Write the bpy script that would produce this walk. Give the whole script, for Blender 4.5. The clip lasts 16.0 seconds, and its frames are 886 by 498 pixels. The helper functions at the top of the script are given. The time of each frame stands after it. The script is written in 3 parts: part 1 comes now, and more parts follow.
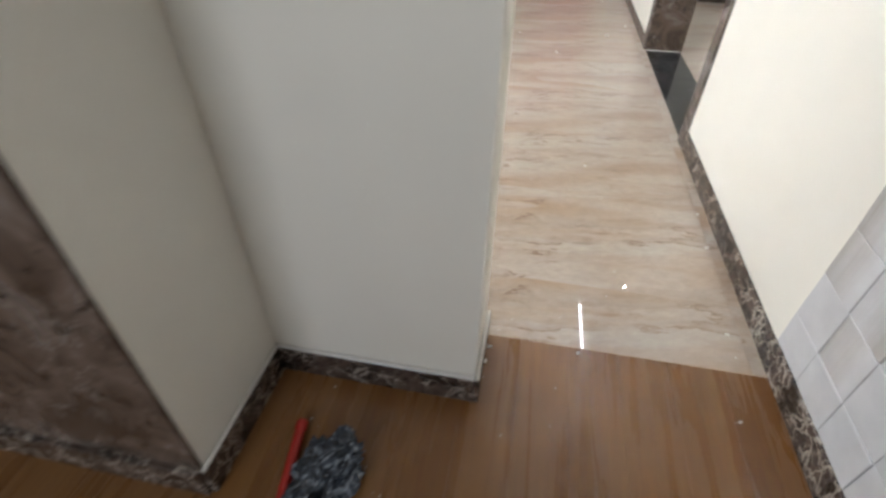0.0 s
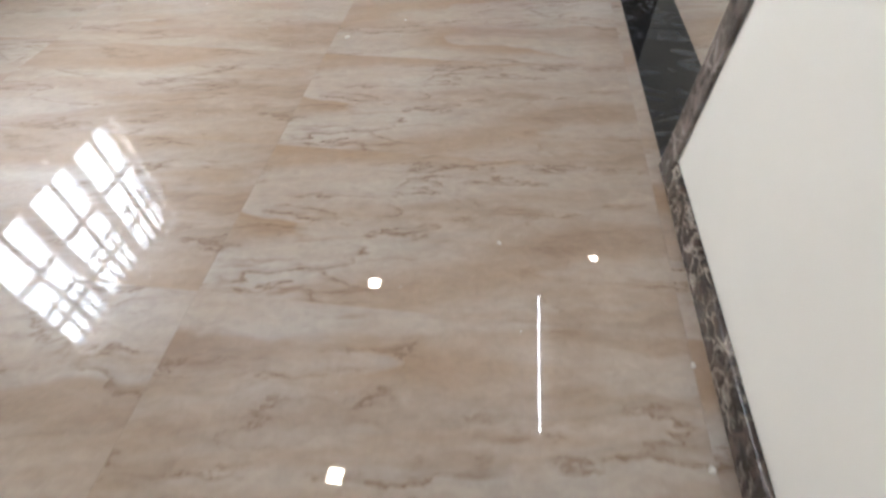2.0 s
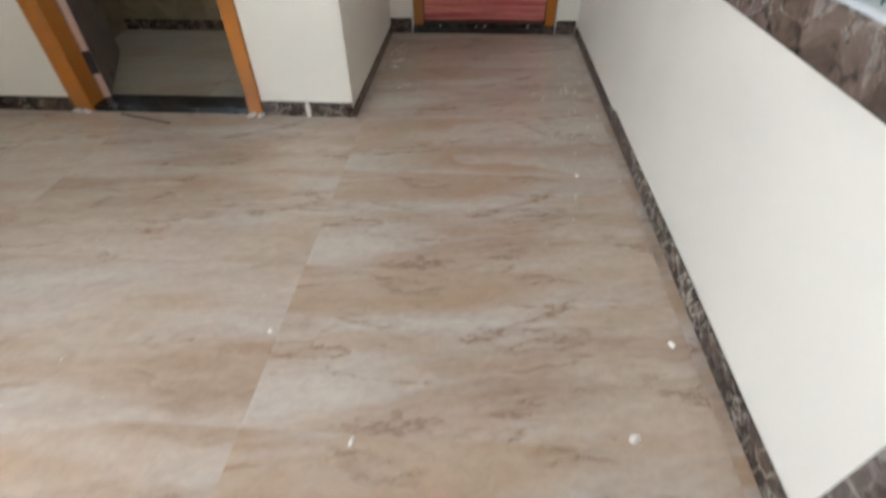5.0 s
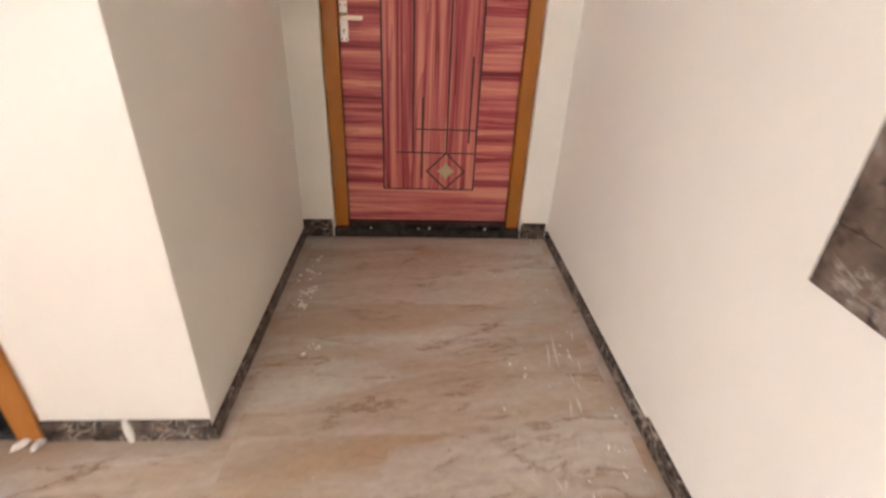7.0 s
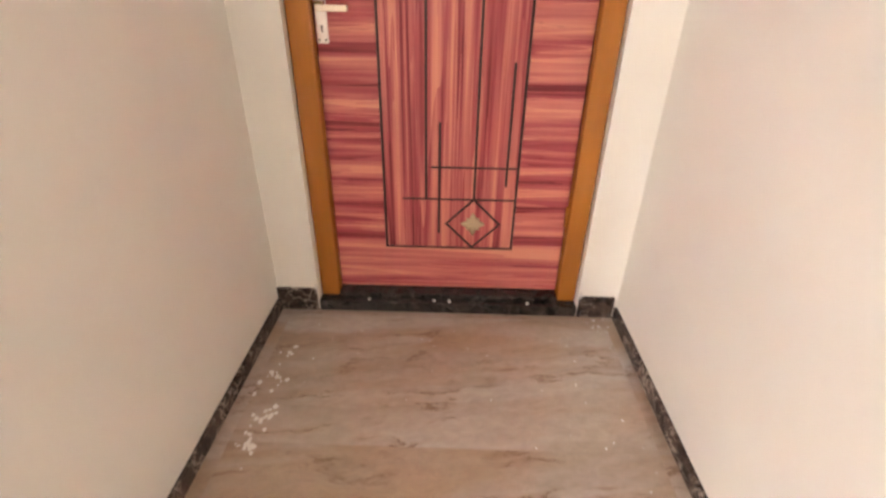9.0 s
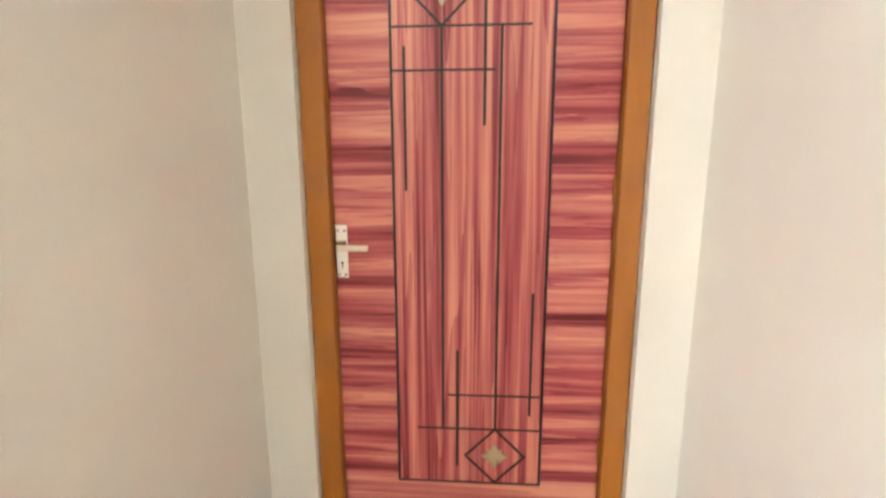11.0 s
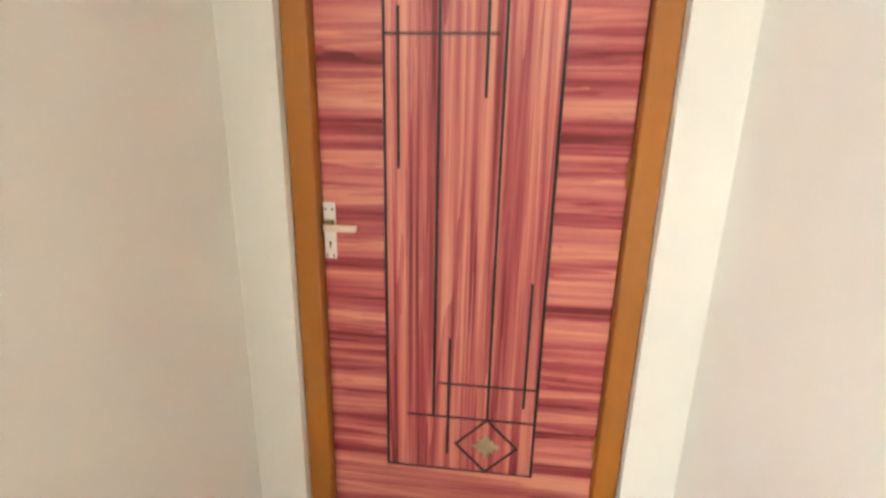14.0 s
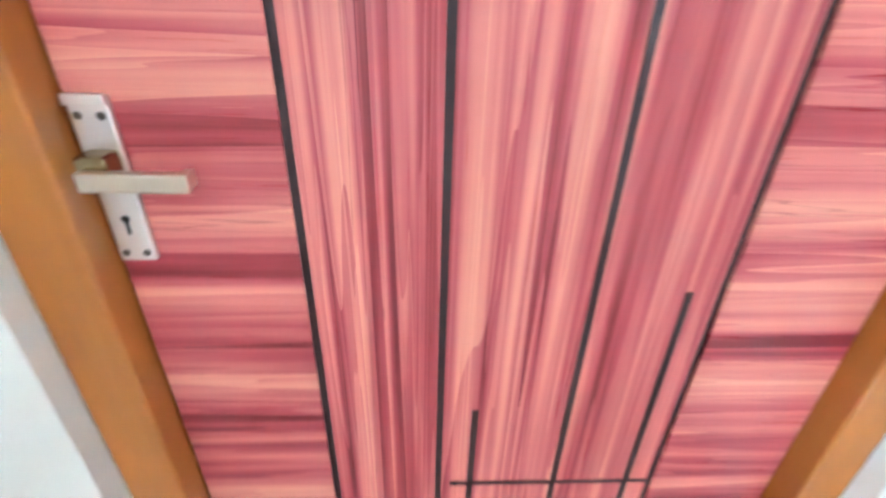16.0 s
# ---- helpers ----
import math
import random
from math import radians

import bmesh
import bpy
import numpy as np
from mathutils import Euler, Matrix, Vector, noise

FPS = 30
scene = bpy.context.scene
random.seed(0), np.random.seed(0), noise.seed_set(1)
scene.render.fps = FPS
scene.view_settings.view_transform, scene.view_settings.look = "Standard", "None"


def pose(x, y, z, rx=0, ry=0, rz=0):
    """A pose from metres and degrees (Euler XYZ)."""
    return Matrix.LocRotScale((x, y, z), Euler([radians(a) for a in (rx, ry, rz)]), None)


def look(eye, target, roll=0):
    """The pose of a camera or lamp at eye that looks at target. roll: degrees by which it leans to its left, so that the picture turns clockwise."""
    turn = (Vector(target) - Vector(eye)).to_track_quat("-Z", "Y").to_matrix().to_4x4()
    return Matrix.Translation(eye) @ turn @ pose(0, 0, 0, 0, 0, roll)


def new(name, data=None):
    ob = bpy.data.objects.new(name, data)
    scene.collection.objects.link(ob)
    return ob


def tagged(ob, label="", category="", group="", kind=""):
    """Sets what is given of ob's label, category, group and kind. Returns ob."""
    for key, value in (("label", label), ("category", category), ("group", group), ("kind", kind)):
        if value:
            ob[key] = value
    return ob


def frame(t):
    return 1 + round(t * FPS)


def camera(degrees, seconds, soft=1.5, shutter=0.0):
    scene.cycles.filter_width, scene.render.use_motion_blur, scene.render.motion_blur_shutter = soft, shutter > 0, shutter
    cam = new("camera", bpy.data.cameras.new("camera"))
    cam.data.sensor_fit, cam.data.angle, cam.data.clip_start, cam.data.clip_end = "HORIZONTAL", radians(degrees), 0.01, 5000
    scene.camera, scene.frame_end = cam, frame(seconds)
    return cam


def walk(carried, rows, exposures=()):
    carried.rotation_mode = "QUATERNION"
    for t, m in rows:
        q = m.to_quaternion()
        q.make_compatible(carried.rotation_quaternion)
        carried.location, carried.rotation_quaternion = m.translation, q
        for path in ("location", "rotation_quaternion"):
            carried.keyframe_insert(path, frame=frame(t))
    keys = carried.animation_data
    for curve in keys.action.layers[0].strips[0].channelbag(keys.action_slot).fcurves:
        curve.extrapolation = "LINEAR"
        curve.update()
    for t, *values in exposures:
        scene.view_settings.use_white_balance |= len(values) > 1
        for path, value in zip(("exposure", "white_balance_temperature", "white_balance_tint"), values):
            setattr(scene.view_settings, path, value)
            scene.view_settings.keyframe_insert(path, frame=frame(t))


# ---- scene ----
cam = camera(85.2, 16.0, soft=2.6, shutter=0.5)
PATH = [
    (0, (-0.791, -7.47, 1.196), (-1.085, -5.962, -0.084), 0.4),
    (0.5, (-0.679, -7.202, 1.149), (-0.855, -5.737, -0.201), 0.1),
    (1, (-0.597, -6.898, 1.116), (-0.713, -5.529, -0.337), 0.7),
    (1.5, (-0.568, -6.518, 1.05), (-0.708, -5.219, -0.464), 0.1),
    (2, (-0.549, -6.185, 1.033), (-0.721, -4.921, -0.507), -1.1),
    (2.5, (-0.534, -5.801, 1.066), (-0.743, -4.592, -0.513), -1.9),
    (3, (-0.603, -5.363, 1.075), (-0.839, -4.158, -0.503), -3.0),
    (3.5, (-0.62, -4.918, 1.077), (-0.865, -3.708, -0.497), -3.2),
    (4, (-0.684, -4.482, 1.056), (-0.92, -3.257, -0.507), -2.8),
    (4.5, (-0.737, -4.025, 1.089), (-0.919, -2.679, -0.379), -2.1),
    (5, (-0.71, -3.696, 1.175), (-0.818, -2.211, -0.16), -0.6),
    (5.2, (-0.71, -3.611, 1.19), (-0.777, -2.075, -0.09), 0.2),
    (7.3, (-0.746, -2.246, 1.234), (-0.622, -0.492, 0.281), 2.6),
    (7.5, (-0.74, -2.154, 1.229), (-0.637, -0.412, 0.251), 2.3),
    (8, (-0.647, -1.902, 1.154), (-0.648, -0.196, 0.11), 1.6),
    (8.2, (-0.653, -1.812, 1.16), (-0.656, -0.136, 0.07), 1.7),
    (10.3, (-0.665, -1.476, 1.253), (-0.757, 0.442, 0.694), -0.1),
    (10.5, (-0.682, -1.464, 1.29), (-0.763, 0.473, 0.799), -0.0),
    (11, (-0.651, -1.449, 1.366), (-0.785, 0.511, 0.992), -0.2),
    (11.5, (-0.678, -1.455, 1.411), (-0.79, 0.531, 1.199), -0.1),
    (12, (-0.676, -1.456, 1.473), (-0.798, 0.539, 1.402), -0.0),
    (12.5, (-0.682, -1.457, 1.498), (-0.796, 0.54, 1.499), -0.1),
    (13, (-0.653, -1.446, 1.541), (-0.795, 0.544, 1.411), -0.1),
    (13.5, (-0.561, -1.42, 1.497), (-0.791, 0.544, 1.195), 0.3),
    (14, (-0.578, -1.315, 1.424), (-0.798, 0.595, 0.873), 1.2),
    (14.5, (-0.652, -1.111, 1.368), (-0.841, 0.743, 0.643), 1.3),
    (15, (-0.721, -0.89, 1.311), (-0.826, 0.917, 0.46), 1.3),
    (15.5, (-0.728, -0.641, 1.29), (-0.75, 1.123, 0.348), 1.8),
    (16, (-0.779, -0.4, 1.261), (-0.696, 1.321, 0.245), 1.6),
]
walk(cam, [(t, look(eye, target, roll)) for t, eye, target, roll in PATH],
     exposures=[(0.0, 0.36, 6250, 11), (0.5, 0.18, 6400, 12), (1.0, 0.07, 6500, 13), (1.5, -0.12, 6200, 12), (2.0, -0.2, 6150, 13), (2.5, -0.26, 6300, 14),
                (3.5, 0.03, 6000, 10), (4.0, 0.1, 5900, 9), (5.0, 0.24, 6000, 11), (7.5, 1.0, 7250, 27), (8.2, 1.24, 7400, 30),
                (10.3, 1.40, 6800, 14), (11.0, 1.48, 6700, 13), (12.5, 1.52, 5900, 5), (13.5, 1.55, 6000, 6), (14.0, 1.52, 6650, 11), (14.5, 1.57, 6500, 11),
                (15.0, 1.68, 5800, 9), (16.0, 2.16, 4950, 6)])

# ---------------------------------------------------------------- light
world = bpy.data.worlds.new("world")
scene.world = world
world.use_nodes = True
wn = world.node_tree.nodes
sky = wn.new("ShaderNodeTexSky")
sky.sky_type, sky.sun_disc = "NISHITA", False
sky.sun_elevation, sky.sun_rotation = radians(40), radians(250)
world.node_tree.links.new(sky.outputs[0], wn["Background"].inputs[0])
wn["Background"].inputs[1].default_value = 0.12

sun = new("sun", bpy.data.lights.new("sun", "SUN"))
sun.data.energy, sun.data.angle, sun.data.color = 1.0, radians(12), (1.0, 0.95, 0.88)
sun.matrix_world = look((-8, 3, 9), (0, 0, 0))


def area(name, place, target, w, h, watts, colour):
    ob = new(name, bpy.data.lights.new(name, "AREA"))
    ob.data.shape, ob.data.size, ob.data.size_y = "RECTANGLE", w, h
    ob.data.energy, ob.data.color = watts, colour
    ob.matrix_world = look(place, target)
    return ob


# daylight outside the hall window and the kitchen's opening, and fill for two rooms
area("daylight_hall", (-3.60, -4.175, 1.60), (0, -4.175, 1.60), 1.62, 1.36, 150, (0.89, 0.95, 1.0))
# fill lamp added to light the sitting room through an unseen opening
area("fill_sitting_room", (3.75, -4.2, 1.6), (0, -4.2, 1.2), 1.9, 1.5, 34, (0.92, 0.97, 1.0))
# fill lamp added to brighten the bathroom; no opening is known there
area("fill_bathroom", (-3.65, -0.65, 2.35), (-2.2, -0.65, 1.0), 0.5, 0.45, 22, (0.95, 0.97, 1.0))
area("daylight_kitchen", (-1.9, -9.62, 1.6), (-1.9, -7, 1.3), 1.0, 1.1, 22, (0.88, 0.94, 1.0))


# ---------------------------------------------------------------- materials
class Nodes:
    """A material under construction."""

    def __init__(self, name):
        self.mat = bpy.data.materials.new(name)
        self.mat.use_nodes = True
        self.tree = self.mat.node_tree
        self.bsdf = self.tree.nodes["Principled BSDF"]

    def add(self, kind, **links):
        node = self.tree.nodes.new("ShaderNode" + kind)
        for key, value in links.items():
            self.put(node.inputs[key.replace("_", " ")], value)
        return node

    def put(self, socket, value):
        if isinstance(value, bpy.types.NodeSocket):
            self.tree.links.new(value, socket)
        else:
            socket.default_value = value

    def set(self, **values):
        for key, value in values.items():
            self.put(self.bsdf.inputs[key.replace("_", " ")], value)

    def place(self, scale=(1, 1, 1), turn=(0, 0, 0), vary=0.0):
        """World position, scaled and turned; vary shifts it from object to object."""
        vec = self.add("NewGeometry").outputs["Position"]
        if vary:
            rnd = self.add("ObjectInfo").outputs["Random"]
            k = self.math("MULTIPLY", rnd, vary)
            comb = self.add("CombineXYZ", X=k, Y=self.math("MULTIPLY", k, 1.7), Z=self.math("MULTIPLY", k, 0.6))
            add = self.add("VectorMath")
            self.put(add.inputs[0], vec), self.put(add.inputs[1], comb.outputs[0])
            vec = add.outputs[0]
        m = self.add("Mapping", Vector=vec, Scale=scale, Rotation=[radians(a) for a in turn])
        return m.outputs[0]

    def math(self, op, a, b=0.5, clamp=False):
        n = self.add("Math")
        n.operation, n.use_clamp = op, clamp
        self.put(n.inputs[0], a), self.put(n.inputs[1], b)
        return n.outputs[0]

    def noise(self, vec, scale, detail=4.0, rough=0.55, warp=0.0):
        return self.add("TexNoise", Vector=vec, Scale=scale, Detail=detail, Roughness=rough, Distortion=warp).outputs["Fac"]

    def cells(self, vec, scale, feature="DISTANCE_TO_EDGE"):
        n = self.add("TexVoronoi", Vector=vec, Scale=scale)
        n.feature = feature
        return n.outputs["Distance"]

    def ramp(self, fac, stops):
        n = self.add("ValToRGB", Fac=fac)
        e = n.color_ramp.elements
        while len(e) < len(stops):
            e.new(0.5)
        for el, (p, c) in zip(e, stops):
            el.position, el.color = p, (*c, 1) if not isinstance(c, float) else (c, c, c, 1)
        return n.outputs["Color"]

    def mix(self, fac, a, b, mode="MIX"):
        n = self.add("Mix")
        n.data_type, n.blend_type = "RGBA", mode
        self.put(n.inputs["Factor"], fac)
        for sock, v in ((n.inputs[6], a), (n.inputs[7], b)):
            self.put(sock, (*v, 1) if isinstance(v, tuple) and len(v) == 3 else v)
        return n.outputs[2]

    def bump(self, height, strength=0.2, distance=0.002):
        b = self.add("Bump", Height=height, Strength=strength, Distance=distance)
        self.put(self.bsdf.inputs["Normal"], b.outputs[0])


def paint(name, colour, rough=0.55, dirt=0.06):
    n = Nodes(name)
    p = n.place()
    broad, fine = n.noise(p, 1.3, 3), n.noise(p, 160, 3)
    dark = tuple(c * (1 - dirt) for c in colour)
    n.set(Base_Color=n.mix(n.ramp(broad, [(0.35, 0.0), (0.7, 1.0)]), colour, dark), Roughness=rough)
    n.bump(fine, 0.12, 0.0015)
    return n.mat


def marble_tile(name, tint=(1, 1, 1)):
    """Polished porcelain: one of a few prints of sandy layers, ochre bands and cracked veins on every tile."""
    n = Nodes(name)
    pick = n.math("FLOOR", n.math("MULTIPLY", n.add("ObjectInfo").outputs["Random"], 5.0))
    k = n.math("MULTIPLY", pick, 3.7)
    off = n.add("CombineXYZ", X=k, Y=n.math("MULTIPLY", k, 1.7), Z=n.math("MULTIPLY", k, 0.6)).outputs[0]

    def plus(a, b):
        v = n.add("VectorMath")
        n.put(v.inputs[0], a), n.put(v.inputs[1], b)
        return v.outputs[0]

    def warped(vec, scale, amount, detail=3.0):
        c = n.add("TexNoise", Vector=vec, Scale=scale, Detail=detail).outputs["Color"]
        return plus(vec, n.mix(1.0 - amount, c, (0.5, 0.5, 0.5)))

    def stretch(vec, x, y, turn=0.0):
        return n.add("Mapping", Vector=vec, Scale=(x, y, 1), Rotation=(0, 0, radians(turn))).outputs[0]

    p = n.add("Mapping", Vector=plus(n.add("TexCoord").outputs["Object"], off), Rotation=(0, 0, radians(-7))).outputs[0]
    q = warped(warped(p, 1.6, 0.07, 3.0), 7.5, 0.045, 5.0)
    s = stretch(q, 0.50, 2.7)
    # soft layers from grey to warm beige
    base = n.ramp(n.noise(s, 1.25, 8, 0.62, 0.3),
                  [(0.28, (0.245, 0.162, 0.106)), (0.40, (0.335, 0.238, 0.168)), (0.50, (0.405, 0.315, 0.245)),
                   (0.60, (0.43, 0.352, 0.290)), (0.72, (0.475, 0.412, 0.355)), (0.84, (0.36, 0.262, 0.190))])
    # layers with one crisp edge
    step = n.math("FRACT", n.math("MULTIPLY", n.noise(s, 0.95, 3, 0.5, 0.2), 5.0))
    base = n.mix(1.0, base, n.ramp(step, [(0.0, 0.92), (0.3, 0.99), (0.85, 1.03), (1.0, 1.04)]), "MULTIPLY")
    # pale grey lenses
    pale = n.ramp(n.noise(stretch(q, 0.55, 3.4), 1.5, 4, 0.5, 0.3), [(0.50, 0.0), (0.66, 0.6), (0.78, 0.8)])
    base = n.mix(n.math("MULTIPLY", pale, 0.95), base, (0.475, 0.428, 0.385))
    # ochre bands
    band = n.math("FRACT", n.math("MULTIPLY", n.noise(s, 0.62, 4, 0.5, 0.3), 5.0))
    where = n.ramp(n.noise(stretch(q, 0.6, 2.2), 1.3, 2, 0.5), [(0.44, 0.0), (0.56, 1.0)])
    ochre = n.math("MULTIPLY", n.ramp(band, [(0.0, 0.92), (0.14, 0.70), (0.5, 0.0), (0.97, 0.0), (1.0, 0.5)]), where)
    base = n.mix(ochre, base, (0.345, 0.222, 0.128))
    # clouds of small grain
    grain = n.ramp(n.noise(stretch(q, 2.6, 5.0), 8.0, 8, 0.78, 0.4), [(0.32, 0.80), (0.62, 1.05)])
    base = n.mix(1.0, base, grain, "MULTIPLY")
    # cracked veins: dark on one side, fading out on the other
    jag = warped(q, 22, 0.016, 4.0)
    for turn, sx, sy, size, g0, off_z in ((0, 0.55, 2.6, 0.85, 0.49, 0.0), (-9, 0.60, 2.4, 0.8, 0.50, 4.0), (4, 0.8, 3.6, 1.0, 0.52, 9.0)):
        v = plus(stretch(jag, sx, sy, turn), (0.0, 0.0, off_z))
        a = n.math("ADD", n.math("MULTIPLY", n.math("SUBTRACT", n.noise(v, size, 8, 0.60, 0.0), 0.5), 4.0), 0.5)
        crack = n.ramp(a, [(0.484, 0.0), (0.494, 0.9), (0.506, 0.85), (0.522, 0.30), (0.60, 0.0)])
        gate = n.ramp(n.noise(plus(p, (off_z, 0.0, 2.0)), 2.4, 3), [(g0, 0.0), (g0 + 0.08, 0.95)])
        base = n.mix(n.math("MULTIPLY", crack, gate), base, (0.165, 0.092, 0.048))
    # short brown streaks in clusters
    streak = n.math("MULTIPLY", n.ramp(n.noise(stretch(jag, 0.5, 5.0), 5.0, 4, 0.55, 0.2), [(0.62, 0.0), (0.68, 0.6)]),
                    n.ramp(n.noise(plus(p, (7.0, 0.0, 0.0)), 2.4, 2), [(0.48, 0.0), (0.60, 1.0)]))
    base = n.mix(streak, base, (0.20, 0.110, 0.060))
    world_p = n.place()
    dust = n.ramp(n.noise(world_p, 2.1, 6, 0.7), [(0.45, 0.0), (0.75, 0.16)])
    base = n.mix(dust, base, (0.46, 0.40, 0.34))
    base = n.mix(1.0, base, tint, "MULTIPLY")
    haze = n.ramp(n.noise(world_p, 3.0, 5, 0.6), [(0.3, 0.30), (0.75, 0.45)])
    n.set(Base_Color=base, Roughness=haze, Specular_IOR_Level=0.22, Sheen_Weight=0.35, Sheen_Roughness=0.5,
          Sheen_Tint=(1.0, 0.93, 0.85, 1), Coat_Weight=1.0, Coat_IOR=1.55,
          Coat_Roughness=n.ramp(n.noise(world_p, 5.0, 5, 0.6), [(0.35, 0.016), (0.8, 0.035)]))
    return n.mat


def dark_marble(name, dark, mid, light, size=1.0, rough=0.16):
    """Near-black brown marble with paler blotches and a torn net of pale veins."""
    n = Nodes(name)
    p = n.place()
    w = n.add("VectorMath")
    nz = n.add("TexNoise", Vector=p, Scale=13 / size, Detail=4).outputs["Color"]
    n.put(w.inputs[0], p), n.put(w.inputs[1], n.mix(0.90, nz, (0.5, 0.5, 0.5)))
    q = w.outputs[0]
    blot = n.noise(q, 15 / size, 6, 0.65, 0.5)
    base = n.ramp(blot, [(0.38, dark), (0.54, mid), (0.70, tuple(1.7 * c for c in mid))])
    for scale, wide, g0 in ((13, 0.07, 0.44), (27, 0.11, 0.50)):
        vein = n.ramp(n.cells(q, scale / size), [(0.0, 1.0), (wide * 0.4, 0.6), (wide, 0.0)])
        gate = n.ramp(n.noise(p, 0.5 * scale / size, 3), [(g0, 0.0), (g0 + 0.14, 0.85)])
        base = n.mix(n.math("MULTIPLY", vein, gate), base, light)
    dust = n.ramp(n.noise(p, 30, 4), [(0.55, 0.0), (0.8, 0.15)])
    n.set(Base_Color=n.mix(dust, base, (0.4, 0.38, 0.35)), Roughness=n.ramp(blot, [(0.3, rough), (0.8, rough + 0.12)]))
    return n.mat


def blotched_marble(name, rough=0.2):
    """Grey-brown marble, cloudy, with dark brown flecks and short pale scratches."""
    n = Nodes(name)
    p = n.place()
    cloud = n.noise(p, 7, 5, 0.6, 0.8)
    base = n.ramp(cloud, [(0.32, (0.055, 0.036, 0.026)), (0.48, (0.120, 0.086, 0.066)), (0.62, (0.180, 0.138, 0.112)), (0.75, (0.11, 0.078, 0.060))])
    fleck = n.ramp(n.noise(p, 17, 4, 0.55, 0.8), [(0.33, 0.9), (0.44, 0.0)])
    base = n.mix(fleck, base, (0.03, 0.02, 0.014))
    line = n.math("ABSOLUTE", n.math("SUBTRACT", n.noise(p, 6, 4, 0.6, 1.2), 0.5))
    pale = n.math("MULTIPLY", n.ramp(line, [(0.0, 0.7), (0.012, 0.0)]), n.ramp(n.noise(p, 4, 2), [(0.48, 0.0), (0.6, 1.0)]))
    base = n.mix(pale, base, (0.40, 0.36, 0.32))
    n.set(Base_Color=base, Roughness=n.ramp(cloud, [(0.3, rough), (0.8, rough + 0.12)]))
    return n.mat


def granite(name):
    """Black polished granite under a cloudy wipe of cement dust."""
    n = Nodes(name)
    p = n.place()
    grain = n.ramp(n.noise(p, 190, 3), [(0.4, (0.006, 0.007, 0.009)), (0.7, (0.035, 0.04, 0.048))])
    wipe = n.ramp(n.noise(n.add("Mapping", Vector=p, Scale=(1, 1.8, 1)).outputs[0], 6.5, 5, 0.6, 0.8), [(0.52, 0.0), (0.72, 0.5)])
    line = n.math("ABSOLUTE", n.math("SUBTRACT", n.noise(p, 4.5, 5, 0.55, 0.6), 0.5))
    wisp = n.math("MULTIPLY", n.ramp(line, [(0.0, 0.5), (0.008, 0.2), (0.025, 0.0)]), n.ramp(n.noise(p, 4, 3), [(0.48, 0.0), (0.62, 1.0)]))
    grain = n.mix(wisp, grain, (0.26, 0.27, 0.27))
    chip = n.ramp(n.cells(p, 26, "F1"), [(0.05, 0.8), (0.09, 0.0)])
    chip = n.math("MULTIPLY", chip, n.ramp(n.noise(p, 7, 2), [(0.55, 0.0), (0.62, 1.0)]))
    grain = n.mix(chip, grain, (0.32, 0.32, 0.31))
    n.set(Base_Color=n.mix(wipe, grain, (0.15, 0.16, 0.17)), Roughness=n.ramp(wipe, [(0.0, 0.05), (0.5, 0.14)]))
    return n.mat


def laminate(name, upright):
    """Rosewood-print laminate: crimson and salmon streaks along the grain, tapering and wavy, with hairlines."""
    n = Nodes(name)
    sc = (30, 30, 0.55) if upright else (0.75, 25, 24)
    p = n.place(scale=sc)
    w = n.add("VectorMath")
    c = n.add("TexNoise", Vector=p, Scale=0.5, Detail=2.0).outputs["Color"]
    n.put(w.inputs[0], p), n.put(w.inputs[1], n.mix(0.85 if upright else 0.66, c, (0.5, 0.5, 0.5)))
    p = w.outputs[0]
    band = n.noise(p, 1.15 if upright else 0.80, 2, 0.5, 0.2)
    layer = n.math("FRACT", n.math("MULTIPLY", n.noise(p, 0.42, 2, 0.5, 0.3), 7.0))
    strip = n.math("FRACT", n.math("MULTIPLY", n.noise(p, 1.3, 2, 0.5, 0.2), 6.0))
    fine = n.noise(p, 5.5, 4, 0.65, 0.2)
    f = n.math("ADD", n.math("ADD", n.math("MULTIPLY", band, 0.72), n.math("MULTIPLY", layer, 0.11)),
               n.math("ADD", n.math("MULTIPLY", strip, 0.07), n.math("MULTIPLY", fine, 0.11)))
    base = n.ramp(f, [(0.35, (0.18, 0.014, 0.021)), (0.42, (0.36, 0.050, 0.058)), (0.49, (0.48, 0.108, 0.104)),
                      (0.56, (0.61, 0.188, 0.150)), (0.65, (0.72, 0.298, 0.202))])
    hair = n.math("ABSOLUTE", n.math("SUBTRACT", n.noise(p, 2.1, 3, 0.6, 0.3), 0.5))
    line = n.math("MULTIPLY", n.ramp(hair, [(0.0, 0.5), (0.006, 0.3), (0.016, 0.0)]),
                  n.ramp(n.noise(p, 0.45, 2), [(0.45, 0.0), (0.6, 1.0)]))
    base = n.mix(line, base, (0.17, 0.012, 0.020))
    n.set(Base_Color=base, Roughness=n.ramp(fine, [(0.3, 0.26), (0.7, 0.38)]), Specular_IOR_Level=0.45)
    n.bump(fine, 0.06, 0.0008)
    return n.mat


def varnish(name, colour, rough=0.3):
    n = Nodes(name)
    p = n.place(scale=(20, 20, 1.4))
    g = n.noise(p, 1.6, 5, 0.6, 0.3)
    n.set(Base_Color=n.mix(n.ramp(g, [(0.3, 0.0), (0.75, 0.5)]), colour, tuple(0.72 * c for c in colour)), Roughness=rough)
    n.bump(n.noise(n.place(), 45, 3), 0.08, 0.001)
    return n.mat


